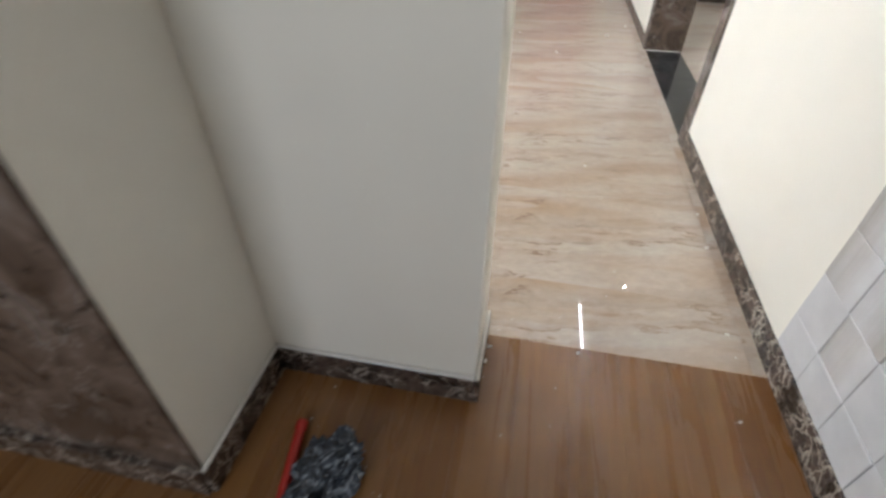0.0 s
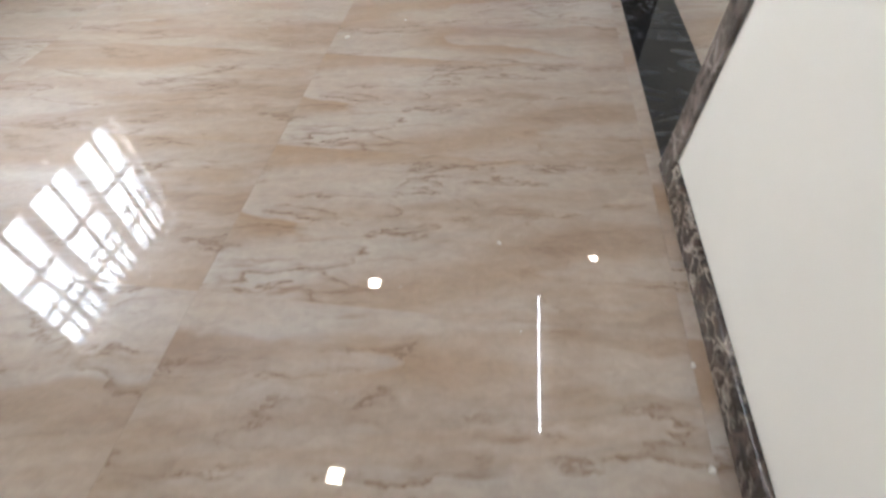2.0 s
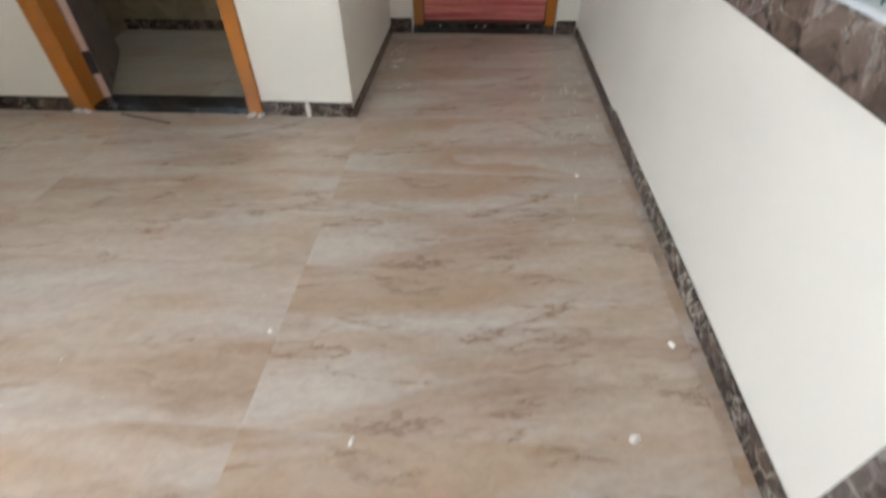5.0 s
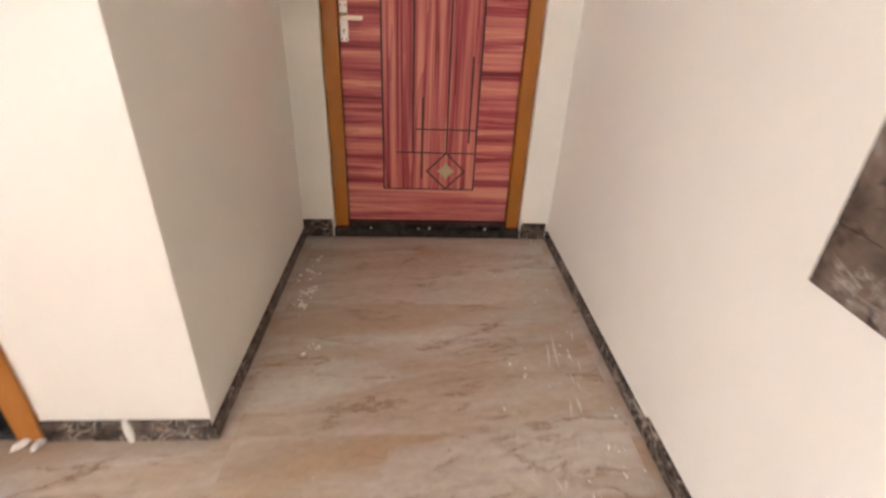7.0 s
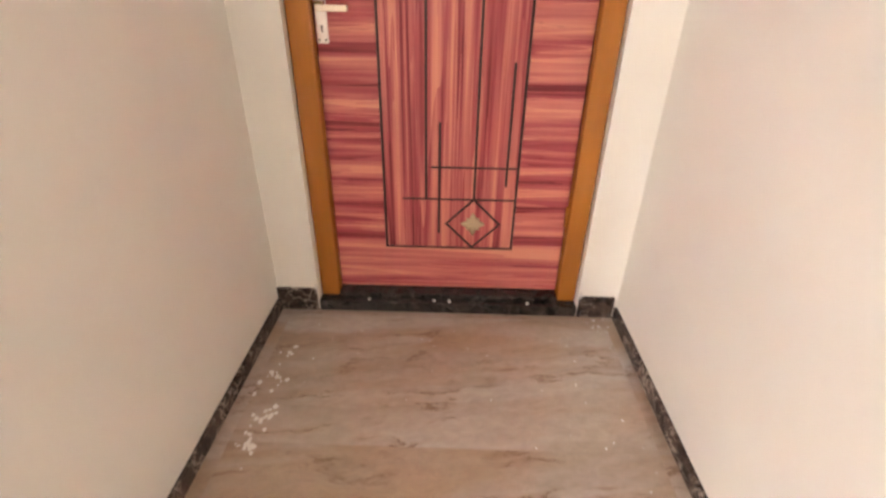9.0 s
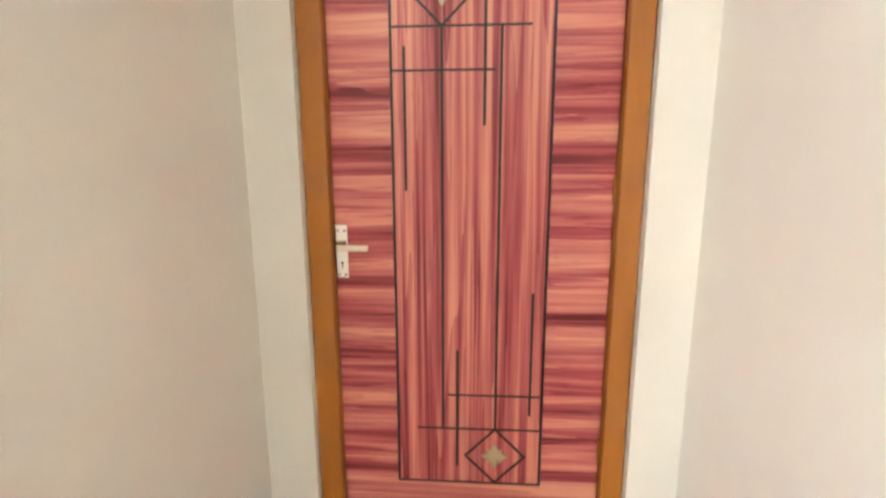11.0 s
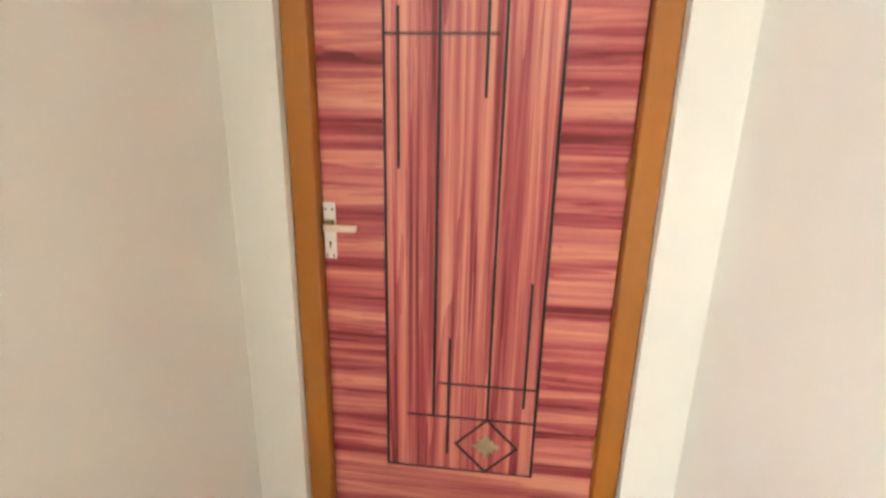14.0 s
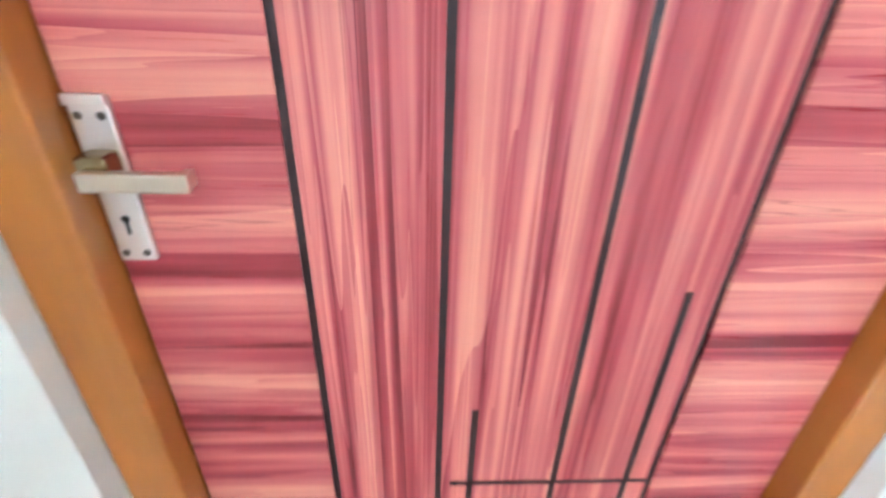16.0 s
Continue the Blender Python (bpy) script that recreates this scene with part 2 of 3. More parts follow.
def wood_floor(name):
    n = Nodes(name)
    p = n.place(scale=(13, 0.9, 1), vary=31.0)
    g = n.noise(p, 1.2, 6, 0.6, 0.5)
    f = n.noise(p, 5.5, 4, 0.6)
    base = n.ramp(g, [(0.3, (0.135, 0.054, 0.015)), (0.5, (0.180, 0.080, 0.022)), (0.7, (0.215, 0.104, 0.032))])
    base = n.mix(n.ramp(f, [(0.35, 0.25), (0.6, 0.0)]), base, (0.11, 0.045, 0.02))
    dust = n.ramp(n.noise(n.place(), 7, 6, 0.7), [(0.5, 0.0), (0.8, 0.07)])
    n.set(Base_Color=n.mix(dust, base, (0.32, 0.25, 0.2)), Roughness=n.ramp(g, [(0.3, 0.22), (0.7, 0.34)]))
    n.bump(f, 0.1, 0.001)
    return n.mat


def relief_tile(name):
    """White glazed tile, some of them with a tan print that fades across the face in streaks."""
    n = Nodes(name)
    r = n.add("ObjectInfo").outputs["Random"]
    at = n.add("SeparateXYZ", Vector=n.add("TexCoord").outputs["Object"])
    side = n.math("SUBTRACT", n.math("MULTIPLY", n.math("FLOOR", n.math("MULTIPLY", n.math("FRACT", n.math("MULTIPLY", r, 7.0)), 2.0)), 2.0), 1.0)
    across = n.math("ADD", n.math("MULTIPLY", n.math("MULTIPLY", at.outputs[1], side), 5.5), 0.5)
    streak = n.noise(n.place(scale=(1, 26, 1.6), vary=11.0), 1.0, 4)
    cloud = n.noise(n.place(vary=5.0), 9, 4)
    fade = n.math("ADD", n.math("MULTIPLY", across, 0.55), n.math("MULTIPLY", streak, 0.6))
    print_ = n.ramp(fade, [(0.40, 0.0), (0.70, 0.35), (0.95, 0.85)])
    on = n.math("GREATER_THAN", r, 0.45)
    base = n.mix(n.ramp(cloud, [(0.35, 0.0), (0.7, 1.0)]), (0.64, 0.63, 0.63), (0.55, 0.545, 0.55))
    base = n.mix(n.math("MULTIPLY", print_, on), base, (0.32, 0.265, 0.205))
    n.set(Base_Color=base, Roughness=0.2)
    return n.mat


def metal(name, colour, rough):
    n = Nodes(name)
    g = n.noise(n.place(scale=(1, 1, 14)), 22, 3)
    n.set(Base_Color=(*colour, 1), Metallic=1.0, Roughness=n.ramp(g, [(0.3, rough * 0.9), (0.7, rough * 1.15)]))
    return n.mat


def plain(name, colour, rough=0.5, vary=0.12, scale=40):
    n = Nodes(name)
    g = n.noise(n.place(), scale, 4)
    n.set(Base_Color=n.mix(g, colour, tuple(c * (1 - 2 * vary) for c in colour)), Roughness=rough)
    return n.mat


def film(name):
    """Thin dark slate film; the highlights of its crumples are painted as milky streaks."""
    n = Nodes(name)
    p = n.place()
    glint_tone = n.ramp(n.noise(p, 34, 5, 0.6, 1.5), [(0.42, (0.012, 0.014, 0.018)), (0.54, (0.05, 0.06, 0.08)), (0.66, (0.30, 0.33, 0.37))])
    n.set(Base_Color=glint_tone, Roughness=0.12)
    n.bump(n.noise(p, 70, 3, 0.6, 0.8), 0.5, 0.004)
    return n.mat


def mottled(name, dark, light, scale, rough):
    """A cloudy surface between two tones."""
    n = Nodes(name)
    p = n.place()
    f = n.noise(p, scale, 6, 0.62, 0.8)
    n.set(Base_Color=n.ramp(f, [(0.34, dark), (0.66, light)]), Roughness=n.ramp(f, [(0.3, rough), (0.7, rough + 0.15)]))
    return n.mat


def glow(name, colour, power):
    n = Nodes(name)
    n.set(Base_Color=(0.9, 0.9, 0.9, 1), Emission_Color=(*colour, 1), Emission_Strength=power)
    return n.mat


def glass(name, colour=(0.95, 0.98, 1.0), rough=0.0):
    n = Nodes(name)
    n.set(Base_Color=(*colour, 1), Roughness=rough, Transmission_Weight=1.0, IOR=1.02)
    return n.mat


CREAM = paint("cream_wall_paint", (0.83, 0.79, 0.70))
WHITE = paint("white_ceiling_paint", (0.85, 0.84, 0.81))
TILE = marble_tile("sandy_marble_tile")
TILE_GREY = marble_tile("bathroom_floor_tile", (0.70, 0.80, 0.78))
BATH_WALL = mottled("brown_mottled_wall_tile", (0.16, 0.125, 0.075), (0.30, 0.245, 0.16), 5.0, 0.3)
LEAF_FILM = mottled("film_wrapped_walnut", (0.075, 0.048, 0.042), (0.22, 0.18, 0.165), 6.0, 0.25)
HINGE_BLACK = plain("dark_bronze_hinge", (0.018, 0.012, 0.010), 0.4)
SKIRT = dark_marble("dark_skirting_marble", (0.012, 0.009, 0.008), (0.068, 0.047, 0.037), (0.42, 0.36, 0.30), 0.8)
JAMB = blotched_marble("brown_jamb_marble")
GRANITE = granite("black_granite")
GRAIN_H = laminate("laminate_level_grain", False)
GRAIN_V = laminate("laminate_upright_grain", True)
FRAME = varnish("honey_varnished_wood", (0.42, 0.150, 0.024), 0.24)
LEAF_EDGE = varnish("pale_leaf_edge", (0.55, 0.36, 0.27), 0.5)
WOOD_TILE = wood_floor("wood_look_floor")
RELIEF = relief_tile("white_relief_tile")
GROUT = plain("sandy_grout", (0.46, 0.40, 0.34), 0.6)
GROOVE_BLACK = plain("groove_black", (0.034, 0.009, 0.010), 0.28)
NICKEL = metal("satin_nickel", (0.70, 0.62, 0.50), 0.34)
STEEL = metal("brushed_steel", (0.80, 0.78, 0.74), 0.38)
BRASS = metal("antique_brass", (0.50, 0.42, 0.27), 0.38)
BOSS = metal("polished_dark_brass", (0.36, 0.28, 0.15), 0.18)
SCREW = metal("dark_screw", (0.15, 0.14, 0.12), 0.4)
BLACK = plain("black_void", (0.01, 0.01, 0.01), 0.6)
PLASTER = plain("white_plaster_chip", (0.74, 0.71, 0.66), 0.85, 0.1, 120)
ALU = plain("white_powder_coat", (0.72, 0.73, 0.74), 0.35, 0.05)
GREEN = plain("green_painted_iron", (0.06, 0.16, 0.13), 0.45)
BLUE_GLASS = plain("frosted_blue_glass", (0.25, 0.34, 0.37), 0.12, 0.12, 3)
IRON = plain("painted_grille_iron", (0.30, 0.29, 0.28), 0.45)
PANE = glass("clear_window_glass")
LED = glow("warm_white_led_panel", (1.0, 0.86, 0.68), 140)
LED_WARM = glow("amber_led_panel", (1.0, 0.55, 0.16), 22)
TUBE = glow("tube_light_glow", (0.97, 0.98, 1.0), 50)
RED = plain("red_plastic", (0.42, 0.022, 0.014), 0.35)
BAG = film("slate_blue_plastic_film")
CONCRETE = plain("render_grey", (0.42, 0.40, 0.37), 0.9, 0.15, 6)


# ---------------------------------------------------------------- mesh helpers
def part(name, bm, material, parent=None, label="", smooth=False):
    me = bpy.data.meshes.new(name)
    bmesh.ops.recalc_face_normals(bm, faces=bm.faces)
    for f in bm.faces:
        f.smooth = smooth
    bm.to_mesh(me)
    bm.free()
    me.materials.append(material)
    ob = new(name, me)
    if parent:
        ob.parent = parent
    if label:
        tagged(ob, label)
    return ob


def structure(ob, label, category):
    return tagged(ob, label, category, kind="structure")


def empty(name, x=0, y=0, z=0):
    ob = new(name)
    ob.location = (x, y, z)
    ob.empty_display_size = 0.1
    bpy.context.view_layer.update()
    return ob


def add_box(bm, x0, x1, y0, y1, z0, z1, bevel=0.0, seg=1):
    m = Matrix.Translation(((x0 + x1) / 2, (y0 + y1) / 2, (z0 + z1) / 2)) @ Matrix.Diagonal((x1 - x0, y1 - y0, z1 - z0, 1))
    vs = bmesh.ops.create_cube(bm, size=1, matrix=m)["verts"]
    if bevel:
        es = list({e for v in vs for e in v.link_edges})
        bmesh.ops.bevel(bm, geom=es, offset=bevel, segments=seg, affect="EDGES", profile=0.6)
    return bm


def box(x0, x1, y0, y1, z0, z1, bevel=0.0, seg=1):
    return add_box(bmesh.new(), x0, x1, y0, y1, z0, z1, bevel, seg)


def rod(bm, a, b, r, n=10):
    a, b = Vector(a), Vector(b)
    d = b - a
    m = Matrix.Translation((a + b) / 2) @ d.to_track_quat("Z", "Y").to_matrix().to_4x4()
    bmesh.ops.create_cone(bm, cap_ends=True, segments=n, radius1=r, radius2=r, depth=d.length, matrix=m)
    return bm


def ribbon(points, half, y0, y1):
    """A strip of even width along a line in the door's plane, with depth from y0 to y1."""
    bm = bmesh.new()
    for (xa, za), (xb, zb) in zip(points, points[1:]):
        d = Vector((xb - xa, 0, zb - za)).normalized()
        s = Vector((-d.z, 0, d.x)) * half
        e = d * half
        quad = [Vector((xa, 0, za)) - e + s, Vector((xb, 0, zb)) + e + s, Vector((xb, 0, zb)) + e - s, Vector((xa, 0, za)) - e - s]
        lo = [bm.verts.new((q.x, y0, q.z)) for q in quad]
        hi = [bm.verts.new((q.x, y1, q.z)) for q in quad]
        bm.faces.new(lo), bm.faces.new(hi)
        for i in range(4):
            bm.faces.new((lo[i], lo[(i + 1) % 4], hi[(i + 1) % 4], hi[i]))
    return bm


# ---------------------------------------------------------------- setting
H = 2.98            # ceiling
XL, YB = -3.35, -9.7   # hall's window wall, kitchen's back wall
XC = -1.34          # passage's other wall
YP = -1.37          # mouth of the passage
LOFT = 2.21


def wall(name, pieces, label="cream painted plaster wall with dark marble skirting", material=CREAM):
    bm = bmesh.new()
    for p in pieces:
        add_box(bm, *p)
    return structure(part(name, bm, material), label, "wall")


# wall with the wide opening and the inner window
OY0, OY1, OH = -4.91, -3.37, 2.1
WY0, WY1, WZ0, WZ1 = -2.78, -1.81, 0.90, 1.95
wall("wall_east", [(0, 0.25, YB, OY0, 0, H), (0, 0.25, OY0, OY1, OH, H), (0, 0.25, OY1, WY0, 0, H),
                   (0, 0.25, WY0, WY1, 0, WZ0 - 0.02), (0, 0.25, WY0, WY1, WZ1, H), (0, 0.25, WY1, 0.2, 0, H)])
# end wall with the door
DX0, DX1, DZ = -1.178, -0.156, 2.192
YF = -0.025         # face of the plaster beside the door, proud of its frame
wall("wall_north", [(XC - 0.15, DX0, YF, 0.2, 0, H), (DX1, 0, YF, 0.2, 0, H), (DX0, DX1, 0, 0.2, DZ, H)])
wall("wall_passage", [(XC - 0.15, XC, YP + 0.15, YF, 0, H)])
# wall with the bathroom door
BX0, BX1 = -2.865, -1.825
wall("wall_bathroom", [(XL, BX0, YP, YP + 0.15, 0, H), (BX1, XC, YP, YP + 0.15, 0, H), (BX0, BX1, YP, YP + 0.15, 2.17, H)])
# window wall
HY0, HY1, HZ0, HZ1 = -4.87, -3.48, 1.04, 2.16
# the high hole near y -0.65 is made up, to let the bathroom fill in
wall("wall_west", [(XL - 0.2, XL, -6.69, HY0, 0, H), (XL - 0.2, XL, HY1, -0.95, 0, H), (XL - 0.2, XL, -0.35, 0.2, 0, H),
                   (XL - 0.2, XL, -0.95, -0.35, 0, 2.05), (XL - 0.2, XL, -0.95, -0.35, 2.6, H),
                   (XL - 0.2, XL, HY0, HY1, 0, HZ0), (XL - 0.2, XL, HY0, HY1, HZ1, H)])
wall("wall_partition", [(XL, -0.852, -6.69, -6.46, 0, H)], "grey-white plastered partition end with dark marble skirting")
wall("wall_kitchen_pier", [(-2.9, -1.43, -7.055, -6.69, 0, H)], "cream plastered kitchen pier with dark skirting")
wall("wall_kitchen_west", [(-3.1, -2.9, YB, -6.69, 0, H)])
KX0, KX1 = -2.45, -1.35
wall("wall_kitchen_south", [(-3.1, KX0, YB - 0.2, YB, 0, H), (KX1, 0.25, YB - 0.2, YB, 0, H),
                            (KX0, KX1, YB - 0.2, YB, 0, 1.0), (KX0, KX1, YB - 0.2, YB, 2.2, H)])
wall("wall_bathroom_back", [(XL, XC - 0.15, -0.05, 0.1, 0, H)], "dim grey-brown bathroom wall above dark skirting",
     BATH_WALL)
# lining added over the cream wall, coloured dark to keep this side dim
wall("dark_lining_bathroom", [(XL, XL + 0.02, YP + 0.15, -0.05, 0, 2.05)], "added brown mottled lining that darkens the bathroom's west side", BATH_WALL)
# sitting room behind the wide opening
SX = 3.5
# this wall's window hole is unseen, added for the sitting room's fill lamp
wall("wall_sitting_east", [(SX, SX + 0.2, -6.3, -5.2, 0, H), (SX, SX + 0.2, -3.2, 0.2, 0, H),
                           (SX, SX + 0.2, -5.2, -3.2, 0, 0.8), (SX, SX + 0.2, -5.2, -3.2, 2.4, H)])
wall("wall_sitting_south", [(0.25, SX, -6.5, -6.3, 0, H)])
SN = -1.66
wall("wall_sitting_north", [(0.25, SX, SN, SN + 0.2, 0, H)])

structure(part("ceiling", box(-3.6, 3.8, YB - 0.2, 0.3, H, H + 0.15), WHITE), "plain white painted ceiling slab", "ceiling")
structure(part("lintel_beam", box(XC, 0, -0.23, YF, LOFT, LOFT + 0.4, 0.004), CREAM), "cream plastered lintel beam over the red door", "beam")
structure(part("floor", box(-3.6, 3.8, -6.45, 0.3, -0.15, -0.008), GROUT), "bed of glossy sandy marble-look floor tiles", "floor")
structure(part("floor_kitchen", box(-3.1, 0.25, YB - 0.2, -6.45, -0.15, -0.008), GROUT), "bed of brown wood-look kitchen floor tiles", "floor")
structure(part("ground", box(-400, 400, -400, 400, -3.3, -3.1), CONCRETE), "grey ground outside", "ground")

def skirting(x0, x1, y0, y1, high=0.077, bead=False):
    """A run of marble skirting, cut into slabs as long as they come, some with an uneven white bead on top."""
    base = empty("baseboard", (x0 + x1) / 2, (y0 + y1) / 2, 0)
    base.name = "baseboard"
    structure(base, "dark brown marble skirting with pale veins", "skirting")
    along_x = x1 - x0 > y1 - y0
    length = max(x1 - x0, y1 - y0)
    count = max(1, round(length / 0.75))
    for i in range(count):
        a, b = i / count * length, (i + 1) / count * length - 0.0015
        q = (x0 + a, x0 + b, y0, y1) if along_x else (x0, x1, y0 + a, y0 + b)
        s = part("slab", box(*q, 0, high + 0.0015 * math.sin(i * 2.1), 0.002), SKIRT, base)
        s.matrix_parent_inverse = base.matrix_world.inverted()
    if bead:
        bm = bmesh.new()
        ends = []
        for i in range(int(length / 0.03) + 2):
            a = min(i * 0.03, length)
            h = 0.0065 + 0.004 * noise.noise(Vector((a * 9, x0, y0)))
            mx, my = (x0 + x1) / 2, (y0 + y1) / 2
            ends.append([bm.verts.new((x0 + a, my + d, z) if along_x else (mx + d, y0 + a, z))
                         for d, z in ((-K * 0.4, high - 0.002), (-K * 0.25, high + h), (K * 0.3, high + h), (K * 0.4, high - 0.002))])
        for u, v in zip(ends, ends[1:]):
            for i in range(4):
                bm.faces.new((u[i], u[(i + 1) % 4], v[(i + 1) % 4], v[i]))
        f = part("top_bead", bm, PLASTER, base, "uneven white bead on the skirting")
        f.matrix_parent_inverse = base.matrix_world.inverted()


K = 0.014
skirting(-K, 0, YB, -6.385, 0.1)
skirting(-K, 0, -6.385, OY0 - 0.095, 0.09)
skirting(-K, 0, OY1 + 0.10, YP, 0.072)
skirting(-K, 0, YP, YF - K, 0.054)
skirting(XC, DX0 - 0.004, YF - K, YF, 0.1)
skirting(DX1 + 0.004, -K, YF - K, YF, 0.094)
skirting(XC, XC + K, YP - K, YF - K, 0.054)
skirting(BX1 + 0.004, XC, YP - K, YP)
skirting(XL, BX0 - 0.004, YP - K, YP)
skirting(XL, XL + K, -6.45, YP - K)
skirting(XL + K, -0.852, -6.46, -6.46 + K)
skirting(-0.852, -0.852 + K, -6.69 - K, -6.46 + K, 0.1, True)
skirting(-1.43 + K, -0.852, -6.69 - K, -6.69, 0.1, True)
skirting(-1.43, -1.43 + K, -7.055 - K, -6.69, 0.1, True)
skirting(-2.9, -1.43, -7.055 - K - 0.012, -7.055, 0.1)
skirting(XL, XC - 0.15, -0.05 - K, -0.05)
skirting(0.25, 0.25 + K, -6.3, OY0 - 0.02)
skirting(0.25, 0.25 + K, OY1 + 0.02, WY0)
skirting(0.25 + K, SX - K, SN - K, SN)
skirting(SX - K, SX, -6.3, SN)

# mottled cladding on the kitchen pier
clad = part("wall_cladding", box(-2.9, -1.4305, -7.067, -7.055, 0.1, 2.1, 0.002), JAMB)
structure(clad, "mottled brown stone cladding on the kitchen pier", "wall cladding")

# marble lining of the wide opening
lining = empty("doorway_1", 0.12, OY0, 0)
structure(lining, "wide doorway lined with mottled brown marble", "doorway")


def under(parent, ob):
    ob.parent = parent
    ob.matrix_parent_inverse = parent.matrix_world.inverted()
    return ob


under(lining, part("jamb", box(-0.004, 0.262, OY0 - 0.002, OY0 + 0.02, 0, OH - 0.02, 0.003), JAMB))
under(lining, part("jamb", box(-0.004, 0.262, OY1 - 0.02, OY1 + 0.002, 0, OH - 0.02, 0.003), JAMB))
under(lining, part("head", box(-0.004, 0.262, OY0, OY1, OH - 0.02, OH + 0.002, 0.003), JAMB))
CASING = dark_marble("grey_brown_casing_marble", (0.055, 0.042, 0.036), (0.125, 0.098, 0.086), (0.30, 0.26, 0.23), 1.5, 0.12)
under(lining, part("casing", box(-0.016, 0, OY0 - 0.09, OY0 - 0.002, 0, OH + 0.08, 0.003), CASING))
under(lining, part("casing", box(-0.016, 0, OY1 + 0.002, OY1 + 0.095, 0, OH + 0.08, 0.003), CASING))
under(lining, part("casing", box(-0.016, 0, OY0 - 0.002, OY1 + 0.002, OH + 0.002, OH + 0.08, 0.003), CASING))
JOINT = -3.98
for a, b in ((OY0 + 0.02, JOINT - 0.001), (JOINT + 0.001, OY1 - 0.02)):
    under(lining, part("threshold", box(-0.002, 0.25, a, b, -0.01, 0.004, 0.001), GRANITE, None, "black granite threshold wiped with pale dust"))
under(lining, part("mortar_line", box(0.0, 0.25, OY1 - 0.034, OY1 - 0.02, 0.0, 0.007, 0.002), PLASTER))

# inner window, set close behind a broad marble surround
win = empty("window_1", 0.04, WY0, WZ0)
structure(win, "white framed window with frosted blue panes in a brown marble surround", "window")
A = 0.12
under(win, part("window_sill", box(-0.016, 0.0, WY0 - A - 0.03, WY1 + A, WZ0 - A, WZ0, 0.003), JAMB, None, "mottled brown marble sill band"))
under(win, part("casing", box(-0.016, 0.0, WY0 - A - 0.03, WY0, WZ0 + 0.0006, WZ1, 0.003), JAMB))
under(win, part("casing", box(-0.016, 0.0, WY1, WY1 + A, WZ0 + 0.0006, WZ1, 0.003), JAMB))
under(win, part("casing", box(-0.016, 0.0, WY0 - A - 0.03, WY1 + A, WZ1 + 0.0006, WZ1 + A, 0.003), JAMB))
under(win, part("window_frame", box(0.001, 0.05, WY0, WY1, WZ0 - 0.02, WZ0 + 0.010, 0.003), ALU, None, "white bottom track"))
for a, b in ((WY0, WY0 + 0.03), (WY1 - 0.03, WY1), (-2.31, -2.27)):
    under(win, part("window_frame", box(0.006, 0.05, a, b, WZ0 + 0.014, WZ1, 0.003), ALU))
for a, b in ((WY0 + 0.03, -2.31), (-2.27, WY1 - 0.03)):
    under(win, part("pane", box(0.040, 0.046, a, b, WZ0 + 0.014, WZ1), BLUE_GLASS))
under(win, part("grille_rail", rod(bmesh.new(), (0.028, WY0 + 0.03, WZ0 + 0.055), (0.028, WY1 - 0.03, WZ0 + 0.055), 0.0035), GREEN))
for i in range(21):
    y = WY0 + 0.05 + i * 0.043
    if min(abs(y + 2.29), y - WY0, WY1 - y) > 0.035:
        bm = rod(bmesh.new(), (0.028, y, WZ0 + 0.012), (0.028, y, WZ0 + (0.85 if i % 3 == 0 else 0.11)), 0.0025, 8)
        under(win, part("grille_bar", bm, GREEN))

# hall window: three bays, each with an iron grille of two by three fields
hw = empty("window_2", XL - 0.1, (HY0 + HY1) / 2, HZ0)
structure(hw, "bright three-bay window with painted iron grille", "window")
bay = (HY1 - HY0) / 3
for i in range(3):
    a, b = HY0 + i * bay, HY0 + (i + 1) * bay
    bm = bmesh.new()
    for q in ((a, a + 0.05, HZ0, HZ1), (b - 0.05, b, HZ0, HZ1), (a + 0.05, b - 0.05, HZ0, HZ0 + 0.04), (a + 0.05, b - 0.05, HZ1 - 0.04, HZ1)):
        add_box(bm, XL - 0.14, XL - 0.08, q[0], q[1], q[2], q[3], 0.003)
    under(hw, part("window_frame", bm, ALU))
    ob = under(hw, part("pane", box(XL - 0.112, XL - 0.108, a + 0.05, b - 0.05, HZ0 + 0.04, HZ1 - 0.04), PANE))
    ob.visible_shadow = False
    mid = (a + b) / 2
    bm = box(XL - 0.077, XL - 0.058, mid - 0.017, mid + 0.017, HZ0, HZ1)
    for z in (HZ0 + 0.42, HZ0 + 0.80):
        add_box(bm, XL - 0.077, XL - 0.058, a + 0.05, b - 0.05, z - 0.018, z + 0.018)
    for c in ((a + 0.05 + mid) / 2, (mid + b - 0.05) / 2):
        add_box(bm, XL - 0.072, XL - 0.063, c - 0.009, c + 0.009, HZ0 + 0.62, HZ1)
        add_box(bm, XL - 0.072, XL - 0.063, c - 0.08, c + 0.08, HZ0 + 0.655, HZ0 + 0.675)
    under(hw, part("grille", bm, IRON))

# ---------------------------------------------------------------- red laminated door
door = empty("door_1", -0.667, 0.05, 0.06)
structure(door, "closed rosewood-red laminated door with dark groove lines in a honey wooden frame", "door")
FX0, FX1 = -1.103, -0.228
FT = 2.127
ZS = 0.045


def dpart(name, bm, material, label="", parent=None):
    ob = part(name, bm, material, None, label)
    return under(parent or door, ob)


